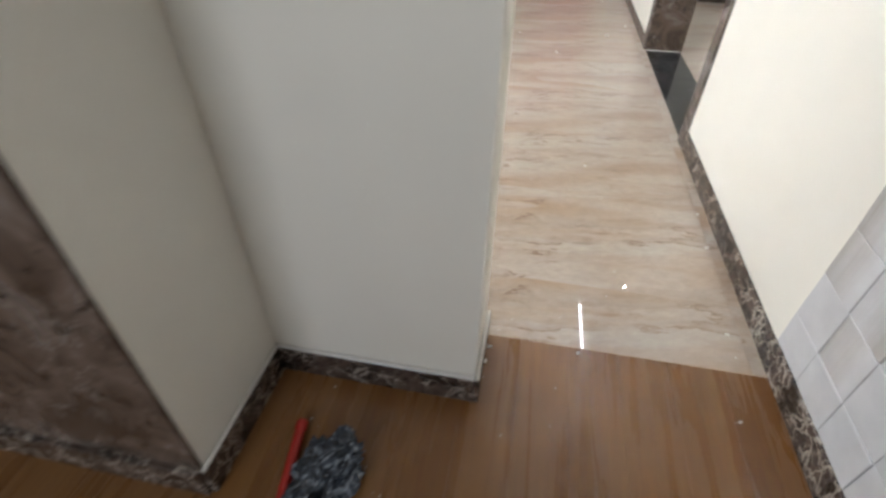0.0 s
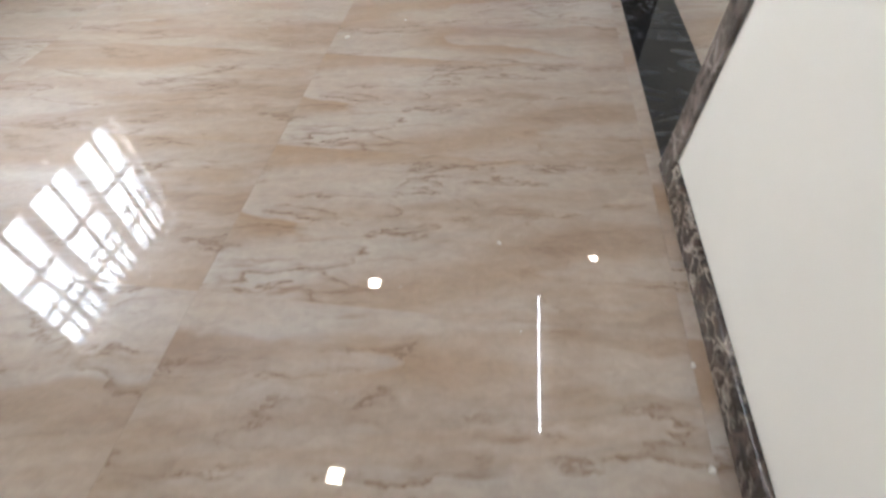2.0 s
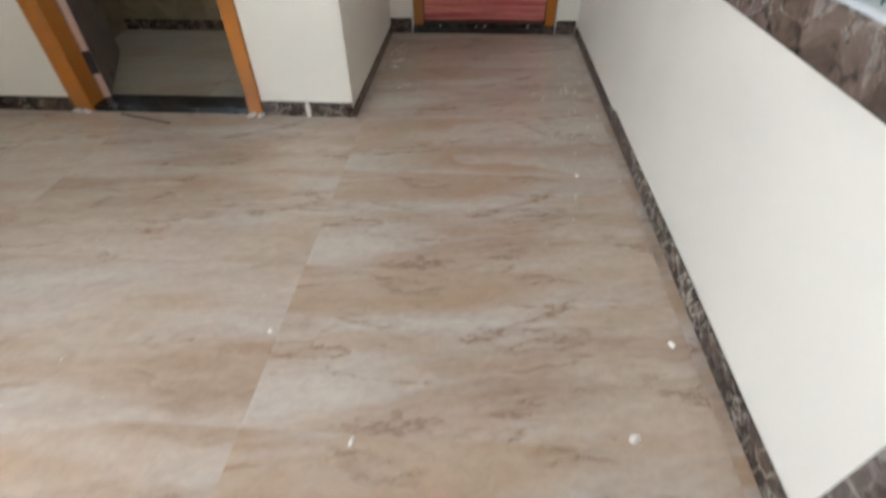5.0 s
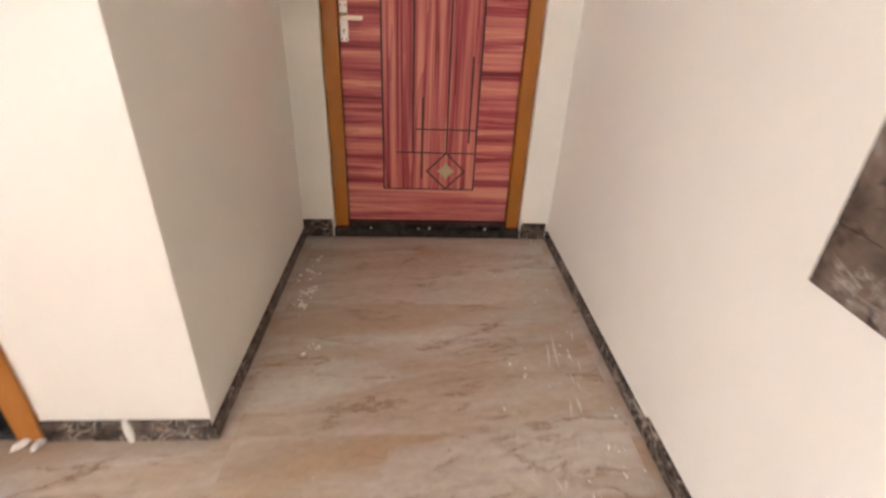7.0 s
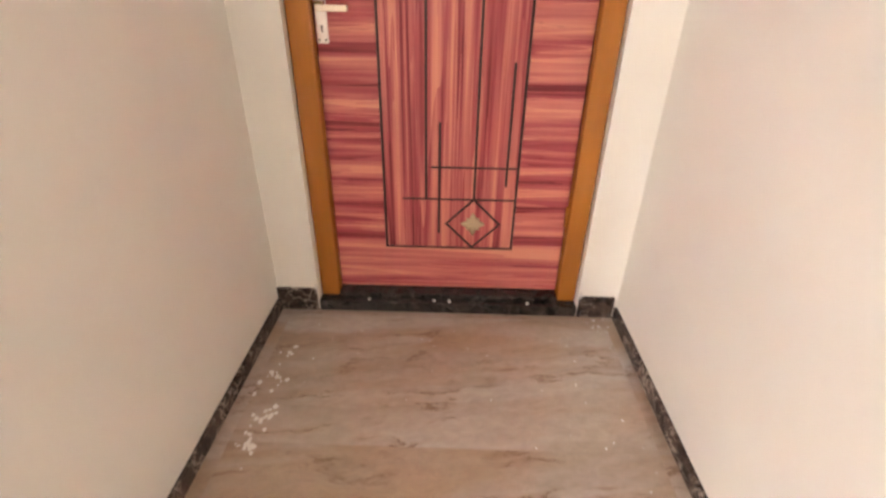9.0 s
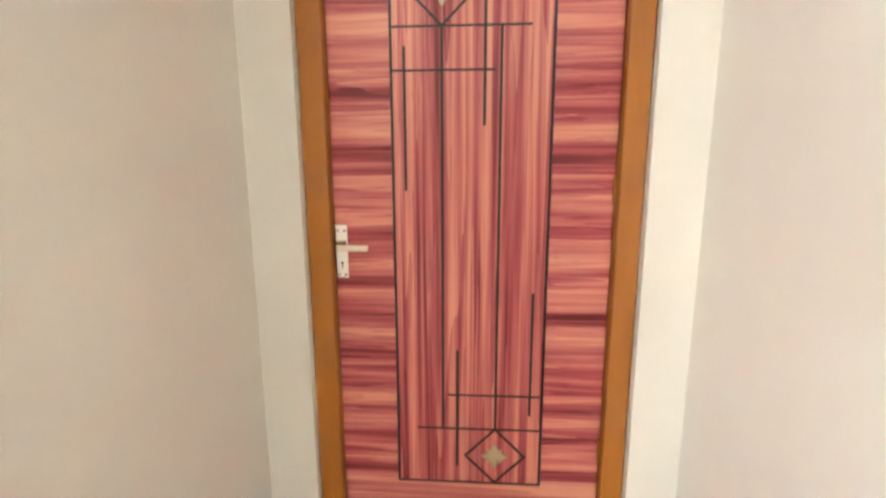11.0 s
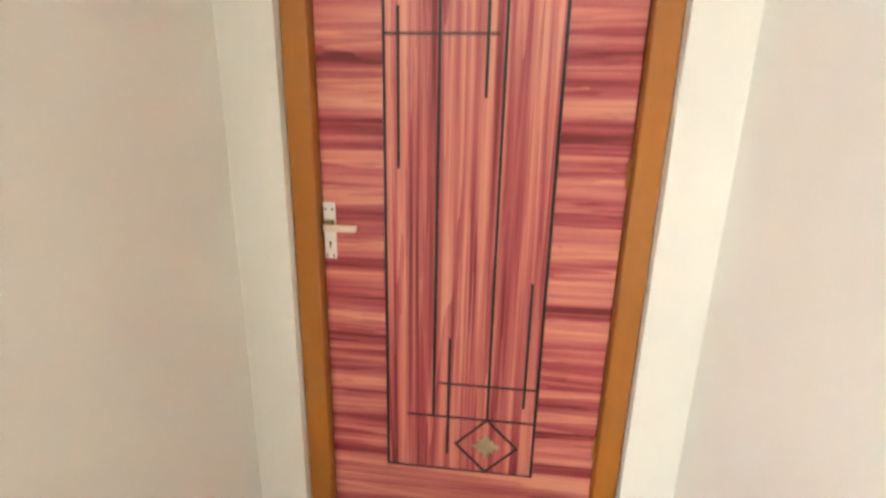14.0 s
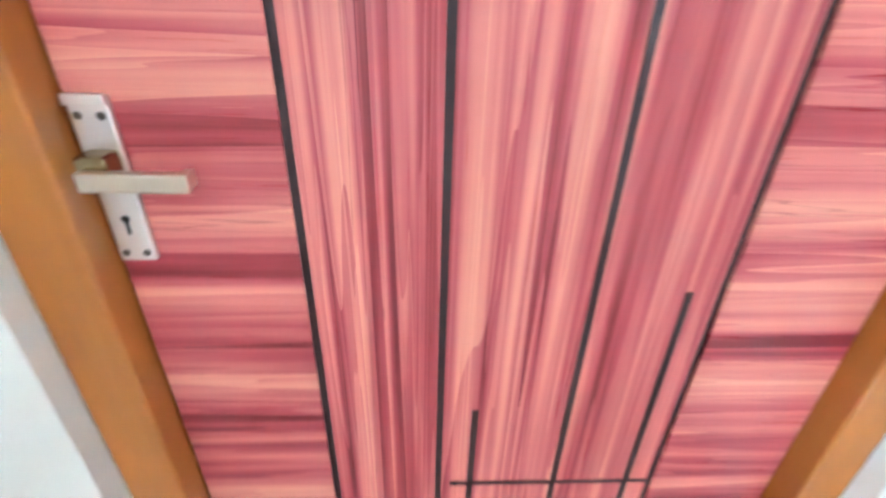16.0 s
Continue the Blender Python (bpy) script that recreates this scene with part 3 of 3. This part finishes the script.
for x0, x1, z1 in ((DX0 + 0.002, FX0, DZ - 0.004), (FX1, DX1 - 0.002, DZ - 0.004)):
    dpart("frame_post", box(x0, x1, 0.006, 0.11, ZS, z1, 0.006, 3), FRAME, "honey-brown varnished frame post")
dpart("frame_head", box(FX0, FX1, 0.0065, 0.11, FT, DZ - 0.004, 0.006, 3), FRAME, "honey-brown varnished frame head")
for x0, x1 in ((FX0, FX0 + 0.012), (FX1 - 0.012, FX1)):
    dpart("stop_bead", box(x0, x1, 0.088, 0.11, ZS, FT), FRAME)

PX0, PX1, PZ0, PZ1 = -0.908, -0.426, 0.253, 1.948
LX0, LX1, LZ0, LZ1 = FX0 + 0.003, FX1 - 0.003, 0.068, FT - 0.003
g = 0.0046
Y0, Y1 = 0.05, 0.085
dpart("stile", box(LX0, PX0 - g, Y0, Y1, LZ0, LZ1, 0.001), GRAIN_H)
dpart("stile", box(PX1 + g, LX1, Y0, Y1, LZ0, LZ1, 0.001), GRAIN_H)
dpart("rail", box(PX0 - g, PX1 + g, Y0, Y1, PZ1 + g, LZ1, 0.001), GRAIN_H)
dpart("rail", box(PX0 - g, PX1 + g, Y0, Y1, LZ0, PZ0 - g, 0.001), GRAIN_H)
dpart("panel", box(PX0 + g, PX1 - g, Y0, Y1, PZ0 + g, PZ1 - g, 0.001), GRAIN_V, "red laminate panel with upright grain")
dpart("groove", box(PX0 - g, PX1 + g, Y0 + 0.004, Y1 - 0.004, PZ0 - g, PZ1 + g), GROOVE_BLACK, "black groove round the panel")
CX, CZ = (PX0 + PX1) / 2, (PZ0 + PZ1) / 2


def inlay(points, half):
    """A raised dark strip in place of a routed groove, and its twin, turned half round about the panel's centre."""
    for s in (1, -1):
        pts = [(CX + s * (x - CX), CZ + s * (z - CZ)) for x, z in points]
        dpart("groove_strip", ribbon(pts, half, Y0 - 0.0012, Y0 + 0.002), GROOVE_BLACK)


TX = -0.755
inlay([(TX, 1.743), (TX, 0.462)], 0.0045)
inlay([(PX0 + 0.004, 1.743), (-0.496, 1.743)], 0.0036)
inlay([(PX0 + 0.004, 1.62), (-0.60, 1.62)], 0.0036)
inlay([(-0.627, 1.88), (-0.627, 1.464)], 0.0045)
inlay([(-0.868, 1.684), (-0.868, 1.268)], 0.0045)
R = 0.1
inlay([(TX, 1.843 + R), (TX + R, 1.843), (TX, 1.843 - R), (TX - R, 1.843), (TX, 1.843 + R)], 0.0042)


def ornament(x, z):
    base = dpart("ornament", rod(bmesh.new(), (x, Y0 + 0.001, z), (x, Y0 - 0.005, z), 0.012, 16), BRASS, "small antique brass flower")
    for k in range(8):
        a = k * math.pi / 4
        reach, wide, rise = (0.046, 0.0135, 0.009) if k % 2 == 0 else (0.034, 0.0115, 0.006)
        bm = bmesh.new()
        bmesh.ops.create_icosphere(bm, subdivisions=3, radius=1)
        for v in bm.verts:
            taper = 1.0 - 0.55 * abs(v.co.x + 0.15) ** 1.5
            v.co = Vector((v.co.x * reach * 0.52, v.co.y * rise * (1 - 0.25 * (1 - abs(v.co.z))), v.co.z * wide * max(0.15, taper)))
        m = Matrix.Translation((x + math.cos(a) * reach * 0.5, Y0 - 0.001, z + math.sin(a) * reach * 0.5)) @ Euler((0, -a, 0)).to_matrix().to_4x4()
        bmesh.ops.transform(bm, matrix=m, verts=bm.verts)
        pet = part("petal", bm, BRASS, None, "", True)
        under(base, pet)


ornament(TX, 1.843)
ornament(2 * CX - TX, 2 * CZ - 1.843)

# lever handle on a long plate
HX = -1.078
plate = dpart("handle_plate", box(HX - 0.0185, HX + 0.0185, Y0 - 0.007, Y0, 0.984, 1.156, 0.0025, 2), STEEL, "brushed steel backplate with four screws")
under(plate, part("plate_lip", box(HX - 0.0185, HX + 0.0185, Y0 - 0.012, Y0 - 0.006, 1.146, 1.157, 0.002, 2), STEEL))
for sx in (-0.0105, 0.0105):
    for z in (0.994, 1.137):
        under(plate, part("screw", rod(bmesh.new(), (HX + sx, Y0 - 0.004, z), (HX + sx, Y0 - 0.0085, z), 0.0038, 12), SCREW))
bm = rod(bmesh.new(), (HX, Y0 - 0.006, 1.033), (HX, Y0 - 0.0078, 1.033), 0.0042, 14)
add_box(bm, HX - 0.0018, HX + 0.0018, Y0 - 0.0078, Y0 - 0.006, 1.016, 1.033)
under(plate, part("keyhole", bm, BLACK))
bm = box(HX - 0.0125, HX + 0.0165, Y0 - 0.034, Y0 - 0.006, 1.083, 1.107, 0.006, 3)
lever = under(plate, part("lever", bm, BOSS, None, "champagne steel lever on a polished brassy boss"))
bm = box(HX - 0.008, HX + 0.089, Y0 - 0.044, Y0 - 0.033, 1.077, 1.096, 0.003, 2)
add_box(bm, HX + 0.082, HX + 0.090, Y0 - 0.044, Y0 - 0.026, 1.0795, 1.0955, 0.002, 2)
under(lever, part("grip", bm, NICKEL))
# keep plate on the other post
dpart("hinge", rod(bmesh.new(), (FX1 - 0.004, 0.044, 1.23), (FX1 - 0.004, 0.044, 1.31), 0.006, 12), FRAME)
dpart("hinge", rod(bmesh.new(), (FX1 - 0.004, 0.044, 0.36), (FX1 - 0.004, 0.044, 0.44), 0.006, 12), FRAME)
dpart("hinge", rod(bmesh.new(), (FX1 - 0.004, 0.044, 1.86), (FX1 - 0.004, 0.044, 1.94), 0.006, 12), FRAME)
sill = part("door_sill", box(DX0 + 0.001, DX1 - 0.001, YF - 0.010, 0.2, -0.01, ZS, 0.003), dark_marble("sill_marble", (0.010, 0.008, 0.007), (0.026, 0.019, 0.016), (0.06, 0.05, 0.045), 1.2, 0.12))
under(sill, part("sill_upstand", box(FX0 + 0.001, FX1 - 0.001, 0.0, 0.09, ZS, 0.064, 0.003), sill.data.materials[0]))
structure(sill, "polished near-black marble door sill", "sill")

# unseen wall, added so that no sky light leaks under the leaf
under_leaf = part("sky_stop_beyond_door", box(DX0 - 0.1, DX1 + 0.1, 0.2, 0.3, -0.1, H), CREAM)
structure(under_leaf, "unseen added wall that stops sky leaking under the door", "wall")

# ---------------------------------------------------------------- bathroom door, standing open
bd = empty("door_2", BX0, YP, 0)
structure(bd, "open brown bathroom door in a honey wooden frame", "door")
for x0, x1 in ((BX0, BX0 + 0.10), (BX1 - 0.075, BX1)):
    under(bd, part("frame_post", box(x0, x1, YP - 0.015, YP + 0.1, 0.004, 2.165, 0.004, 2), FRAME))
under(bd, part("frame_head", box(BX0 + 0.10, BX1 - 0.075, YP - 0.0145, YP + 0.1, 2.1, 2.165, 0.004, 2), FRAME))
HINGE = Matrix.Translation((BX0 + 0.103, YP + 0.102, 0)) @ Matrix.Rotation(radians(27), 4, "Z")


def swung(name, bm, material, parent, label=""):
    bmesh.ops.transform(bm, matrix=HINGE, verts=bm.verts)
    return under(parent, part(name, bm, material, None, label))


leaf = swung("leaf", box(0, 0.034, 0.0035, 0.76, 0.03, 2.09, 0.002), LEAF_FILM, bd,
             "dark brown laminated leaf swung inwards")
swung("leaf_edge", box(0.001, 0.033, 0, 0.003, 0.03, 2.09), LEAF_EDGE, leaf)
for z in (0.22, 1.05, 1.85):
    swung("hinge", box(-0.012, 0.034, -0.006, -0.0005, z - 0.06, z + 0.06, 0.001), HINGE_BLACK, leaf)
bs = part("bathroom_threshold", box(BX0 + 0.10, BX1 - 0.075, YP - 0.004, YP + 0.15, -0.01, 0.028, 0.003), GRANITE)
structure(bs, "raised black granite threshold of the bathroom", "threshold")

# ---------------------------------------------------------------- lamps


def panel_lamp(x, y, colour, label, half=0.056):
    base = empty("ceiling_light", x, y, H)
    tagged(base, label, "ceiling light", "square ceiling lights")
    under(base, part("rim", box(x - half - 0.015, x + half + 0.015, y - half - 0.015, y + half + 0.015, H - 0.012, H, 0.003), ALU))
    under(base, part("diffuser", box(x - half, x + half, y - half, y + half, H - 0.016, H - 0.011), colour))


panel_lamp(-1.633, -3.425, LED, "lit square white led panel in the ceiling")
panel_lamp(-1.553, -5.269, LED, "lit square white led panel in the ceiling")
panel_lamp(0.60, -2.86, LED, "lit small square white led panel in the ceiling", 0.034)
panel_lamp(2.184, -2.527, LED_WARM, "lit square amber led panel in the ceiling")

tl = empty("tube_light", -0.03, -4.32, 2.5)
tagged(tl, "lit white led tube on a slim wall batten", "tube light")
under(tl, part("batten", box(-0.03, -0.0005, -4.94, -3.70, 2.485, 2.515, 0.003), ALU))
under(tl, part("tube", rod(bmesh.new(), (-0.044, -4.92, 2.5), (-0.044, -3.72, 2.5), 0.0075, 16), TUBE))
for y in (-4.93, -3.71):
    under(tl, part("end_cap", box(-0.06, -0.03, y - 0.01, y + 0.01, 2.484, 2.516, 0.003), ALU))

# ---------------------------------------------------------------- loose things
rng = random.Random(7)


def lump(name, x, y, z, sx, sy, sz, material, label, category, amp=0.35, sub=2, group=""):
    bm = bmesh.new()
    bmesh.ops.create_icosphere(bm, subdivisions=sub, radius=1)
    off = Vector((rng.random() * 9, rng.random() * 9, rng.random() * 9))
    for v in bm.verts:
        v.co *= 1 + amp * noise.noise(v.co * 1.7 + off) + amp * 0.4 * noise.noise(v.co * 4.5 + off)
        v.co = Vector((v.co.x * sx, v.co.y * sy, max(0.0, v.co.z + 0.75) * sz))
    turn = Matrix.Rotation(rng.random() * 6.28, 4, "Z")
    bmesh.ops.transform(bm, matrix=turn, verts=bm.verts)
    ob = part(name, bm, material)
    ob.location = (x, y, z)
    return tagged(ob, label, category, group)


# plastic wrap and a red-handled tool by the kitchen pier
bm = bmesh.new()
bmesh.ops.create_icosphere(bm, subdivisions=5, radius=1)
for v in bm.verts:
    n1 = noise.noise(v.co * 2.3 + Vector((3, 1, 4))) * 0.35
    n2 = abs(noise.noise(v.co * 4.5)) * 0.55 + abs(noise.noise(v.co * 11)) * 0.22
    v.co *= 0.95 + n1 - n2
    v.co = Vector((v.co.x * 0.085, v.co.y * 0.15, max(0, v.co.z + 0.8) * 0.045))
wrap = part("plastic_wrap", bm, BAG)
wrap.location, wrap.rotation_euler = (-1.165, -7.0, 0), (0, 0, radians(-12))
tagged(wrap, "crumpled dark blue-grey plastic wrap on the wood-look floor", "plastic wrap")
tool = empty("hand_tool", -1.28, -7.0, 0)
tagged(tool, "red plastic handle lying on the floor beside plastic wrap", "tool")
bm = rod(bmesh.new(), (-1.285, -6.88, 0.016), (-1.245, -7.12, 0.016), 0.013, 14)
under(tool, part("handle", bm, RED))
bm = rod(bmesh.new(), (-1.288, -6.862, 0.016), (-1.284, -6.884, 0.016), 0.0155, 14)
under(tool, part("end_cap", bm, RED))

CHIPS = [(-0.276, -3.084, 0.016), (-0.677, -3.593, 0.011), (-1.227, -4.19, 0.010), (-0.988, -3.134, 0.010),
         (-1.31, -2.80, 0.009), (-0.10, -2.78, 0.012), (-0.253, -1.883, 0.011), (-0.51, -5.3, 0.006), (-1.0, -4.0, 0.006),
         (-0.06, -5.85, 0.008), (-0.05, -5.62, 0.007), (-0.09, -6.30, 0.007), (-0.84, -6.56, 0.009), (-0.845, -6.62, 0.008),
         (-0.83, -6.50, 0.007), (-0.13, -6.62, 0.006), (-0.30, -6.88, 0.006), (-0.56, -6.47, 0.006)]
for x, y, s in CHIPS:
    lump("plaster_chip", x, y, 0, s, s * 0.7, s * 0.55, PLASTER, "small white chip of plaster on the tiled floor", "plaster chip", 0.5, 2, "plaster chips on the floor")

# splashes of plaster and paint along the passage walls, too many to count
bm = bmesh.new()


def splash(x, y, s):
    k = 6
    ring = []
    for i in range(k):
        a = i / k * 6.283
        r = s * rng.uniform(0.6, 1.2)
        ring.append(bm.verts.new((x + r * math.cos(a), y + r * math.sin(a) * 1.3, 0.0006)))
    top = bm.verts.new((x, y, 0.0006 + s * 0.22))
    for i in range(k):
        bm.faces.new((ring[i], ring[(i + 1) % k], top))


for cx, cy, count in ((-1.235, -0.42, 14), (-1.20, -0.55, 12), (-1.23, -0.66, 22), (-1.24, -0.30, 8), (-1.12, -0.95, 7)):
    for _ in range(count):
        splash(rng.gauss(cx, 0.022), rng.gauss(cy, 0.028), rng.uniform(0.003, 0.010))
for cx, cy, count in ((-0.17, -0.95, 7), (-0.33, -1.10, 6), (-0.12, -1.45, 10), (-0.08, -0.10, 16)):
    for _ in range(count):
        splash(rng.gauss(cx, 0.03), rng.gauss(cy, 0.035), rng.uniform(0.0015, 0.006))
for _ in range(30):
    splash(-0.05 - abs(rng.gauss(0, 0.14)), rng.uniform(-1.7, -0.05), rng.uniform(0.0015, 0.005))
for _ in range(30):
    splash(rng.uniform(-1.25, -0.1), rng.uniform(-0.5, -0.03), rng.uniform(0.0012, 0.0035))
for _ in range(90):
    splash(rng.uniform(-3.2, -0.1), rng.uniform(-6.4, -0.5), rng.uniform(0.001, 0.0035))
for _ in range(40):
    splash(rng.uniform(-1.3, -0.05), rng.uniform(-7.3, -6.3), rng.uniform(0.001, 0.003))
tagged(part("plaster_splash", bm, PLASTER), "scattered white specks of plaster on the floor", "plaster", kind="stuff")
bm = bmesh.new()
SMEAR = plain("thin_plaster_film", (0.50, 0.44, 0.39), 0.7, 0.1, 60)
for i in range(26):
    if i < 10:
        x, y = -0.24 + rng.random() * 0.16, -1.32 + rng.random() * 0.42
    else:
        x, y = -0.42 + rng.random() * 0.34, -2.25 + rng.random() * 0.9
    a = rng.uniform(-0.15, 0.25) if i < 10 else rng.uniform(-0.9, 0.9)
    L = rng.uniform(0.04, 0.17) if i < 10 else rng.uniform(0.02, 0.08)
    d = Vector((math.sin(a), math.cos(a), 0))
    s = Vector((d.y, -d.x, 0)) * rng.uniform(0.0015, 0.006)
    p = Vector((x, y, 0.0005))
    vs = [bm.verts.new(q) for q in (p - s * 0.3, p + d * L * 0.5 - s, p + d * L, p + d * L * 0.5 + s)]
    bm.faces.new(vs)
tagged(part("plaster_smear", bm, SMEAR), "dragged white plaster smears beside the skirting", "plaster", kind="stuff")

for x in (BX0 + 0.02, BX0 + 0.07, BX1 - 0.055, BX1 - 0.01):
    lump("plaster_patch", x, YP - 0.024, 0, 0.028, 0.012, 0.012, PLASTER, "rough white plaster dab at the foot of the bathroom door frame", "plaster", 0.5, 2)
for x in (-0.98, -0.72, -0.66, -0.35):
    lump("plaster_chip", x, -0.022, ZS, 0.006, 0.005, 0.005, PLASTER, "tiny white chip of plaster on the dark door sill", "plaster chip", 0.5, 2)

# white patch where two skirting slabs meet, and a black strip left by the bathroom door
patch = lump("plaster_patch", -1.576, YP - 0.016, 0.0, 0.012, 0.006, 0.058, PLASTER, "white plaster dab over a skirting joint", "plaster", 0.25, 2)
patch.rotation_euler = (0, 0, 0)
for x, y in ((DX0 - 0.006, YF - 0.008), (DX1 + 0.008, YF - 0.008)):
    lump("plaster_patch", x, y, 0.085, 0.009, 0.004, 0.018, PLASTER, "white plaster dab at the foot of the door frame", "plaster", 0.4, 2)
bm = box(-0.165, 0.165, -0.006, 0.006, 0.0, 0.006, 0.0015)
strip = part("rubber_strip", bm, plain("black_rubber", (0.03, 0.028, 0.027), 0.6))
strip.location, strip.rotation_euler = (-2.44, YP - 0.082, 0), (0, 0, radians(-16))
tagged(strip, "thin black strip lying before the bathroom door", "strip")

# ---------------------------------------------------------------- pieces of floors and walls
floor_ob = bpy.data.objects["floor"]
kitchen_ob = bpy.data.objects["floor_kitchen"]


def tile_mesh(name, w, d, material, gap=0.00012, chamfer=0.0003, depth=0.008, sag=0.0):
    """A slab with chamfered edges; sag lets a polished tile fall off a hair towards its rim."""
    rings = [(gap, -depth), (gap, -chamfer - 1.6 * sag), (gap + chamfer, -1.6 * sag)]
    if sag and min(w, d) > 0.2:
        rings += [(0.010, -0.8 * sag), (0.028, -0.25 * sag), (0.06, 0.0)]
    bm = bmesh.new()
    loops = [[bm.verts.new((sx * (w / 2 - i), sy * (d / 2 - i), z)) for sx, sy in ((-1, -1), (1, -1), (1, 1), (-1, 1))]
             for i, z in rings]
    bm.faces.new(loops[0]), bm.faces.new(loops[-1])
    for lo, hi in zip(loops, loops[1:]):
        for i in range(4):
            bm.faces.new((lo[i], lo[(i + 1) % 4], hi[(i + 1) % 4], hi[i]))
    me = bpy.data.meshes.new(name)
    bmesh.ops.recalc_face_normals(bm, faces=bm.faces)
    bm.to_mesh(me)
    bm.free()
    me.materials.append(material)
    return me


def lay(name, me, places, parent):
    inv = parent.matrix_world.inverted()
    for p in places:
        ob = new(name, me)
        ob.parent, ob.matrix_parent_inverse = parent, inv
        ob.location = p


bpy.context.view_layer.update()
TW, TD, TX0, TY0 = 1.235, 0.61, -1.285, -3.11


def tile_field(x0, x1, y0, y1, xs, material, z=0.0):
    """Tiles of the common grid, cut at the field's edges; cut sizes share their meshes."""
    made = {}
    i0, i1 = math.floor((x0 - xs) / TW), math.ceil((x1 - xs) / TW)
    j0, j1 = math.floor((y0 - TY0) / TD), math.ceil((y1 - TY0) / TD)
    for i in range(i0, i1):
        for j in range(j0, j1):
            a, b = max(x0, xs + i * TW), min(x1, xs + (i + 1) * TW)
            c, d = max(y0, TY0 + j * TD), min(y1, TY0 + (j + 1) * TD)
            if b - a < 0.01 or d - c < 0.01:
                continue
            key = (round(b - a, 3), round(d - c, 3))
            if key not in made:
                made[key] = tile_mesh("floor_tile", b - a, d - c, material, sag=0.00012)
            lay("floor_tile", made[key], [((a + b) / 2, (c + d) / 2, z)], floor_ob)


tile_field(XL, 0.0, -6.45, YP, TX0, TILE)
tile_field(XC, 0.0, YP, -0.0, TX0, TILE)
tile_field(0.25, SX, -6.3, SN, 0.25, TILE)
tile_field(XL, XC - 0.15, YP + 0.15, -0.05, TX0 + 0.3, TILE_GREY, 0.006)

plank = tile_mesh("plank", 0.147, 1.2, WOOD_TILE)
spots = []
for i in range(21):
    for j in range(4):
        x, y = -0.0735 - i * 0.147, -6.45 - 0.6 - j * 1.2
        if x > -3.1 and y > YB - 0.6:
            spots.append((x, y, 0))
lay("plank", plank, spots, kitchen_ob)

# relief wall tiles: squares whose faces slant one way or another
S = 0.146
east = bpy.data.objects["wall_east"]


def relief_mesh(lean_y, lean_z):
    bm = bmesh.new()
    h = S / 2 - 0.0010
    rings = []
    for inset, base in ((0.0, 0.0), (0.0, 0.0052), (0.0016, 0.0062)):
        k = h - inset
        rings.append([bm.verts.new((-(base + (0.0 if base < 0.005 else 0.0019 * (lean_y * sy + lean_z * sz))), sy * k, sz * k))
                      for sy, sz in ((-1, -1), (1, -1), (1, 1), (-1, 1))])
    for lo, hi in zip(rings, rings[1:]):
        for i in range(4):
            bm.faces.new((lo[i], lo[(i + 1) % 4], hi[(i + 1) % 4], hi[i]))
    bm.faces.new(rings[-1])
    bm.faces.new(rings[0])
    me = bpy.data.meshes.new("wall_tile")
    bmesh.ops.recalc_face_normals(bm, faces=bm.faces)
    bm.to_mesh(me)
    bm.free()
    me.materials.append(RELIEF)
    return me


kinds = [relief_mesh(*q) for q in ((0.6, 0.3), (-0.6, 0.4), (0.2, -0.6), (0.0, 0.5), (-0.5, -0.5))]
for i in range(21):
    for j in range(14):
        y, z = -6.385 - S / 2 - i * S, 0.072 + S / 2 + j * S
        lay("wall_tile", kinds[(i * 3 + j * 2 + (i * j) % 3) % 5], [(-0.0005, y, z)], east)
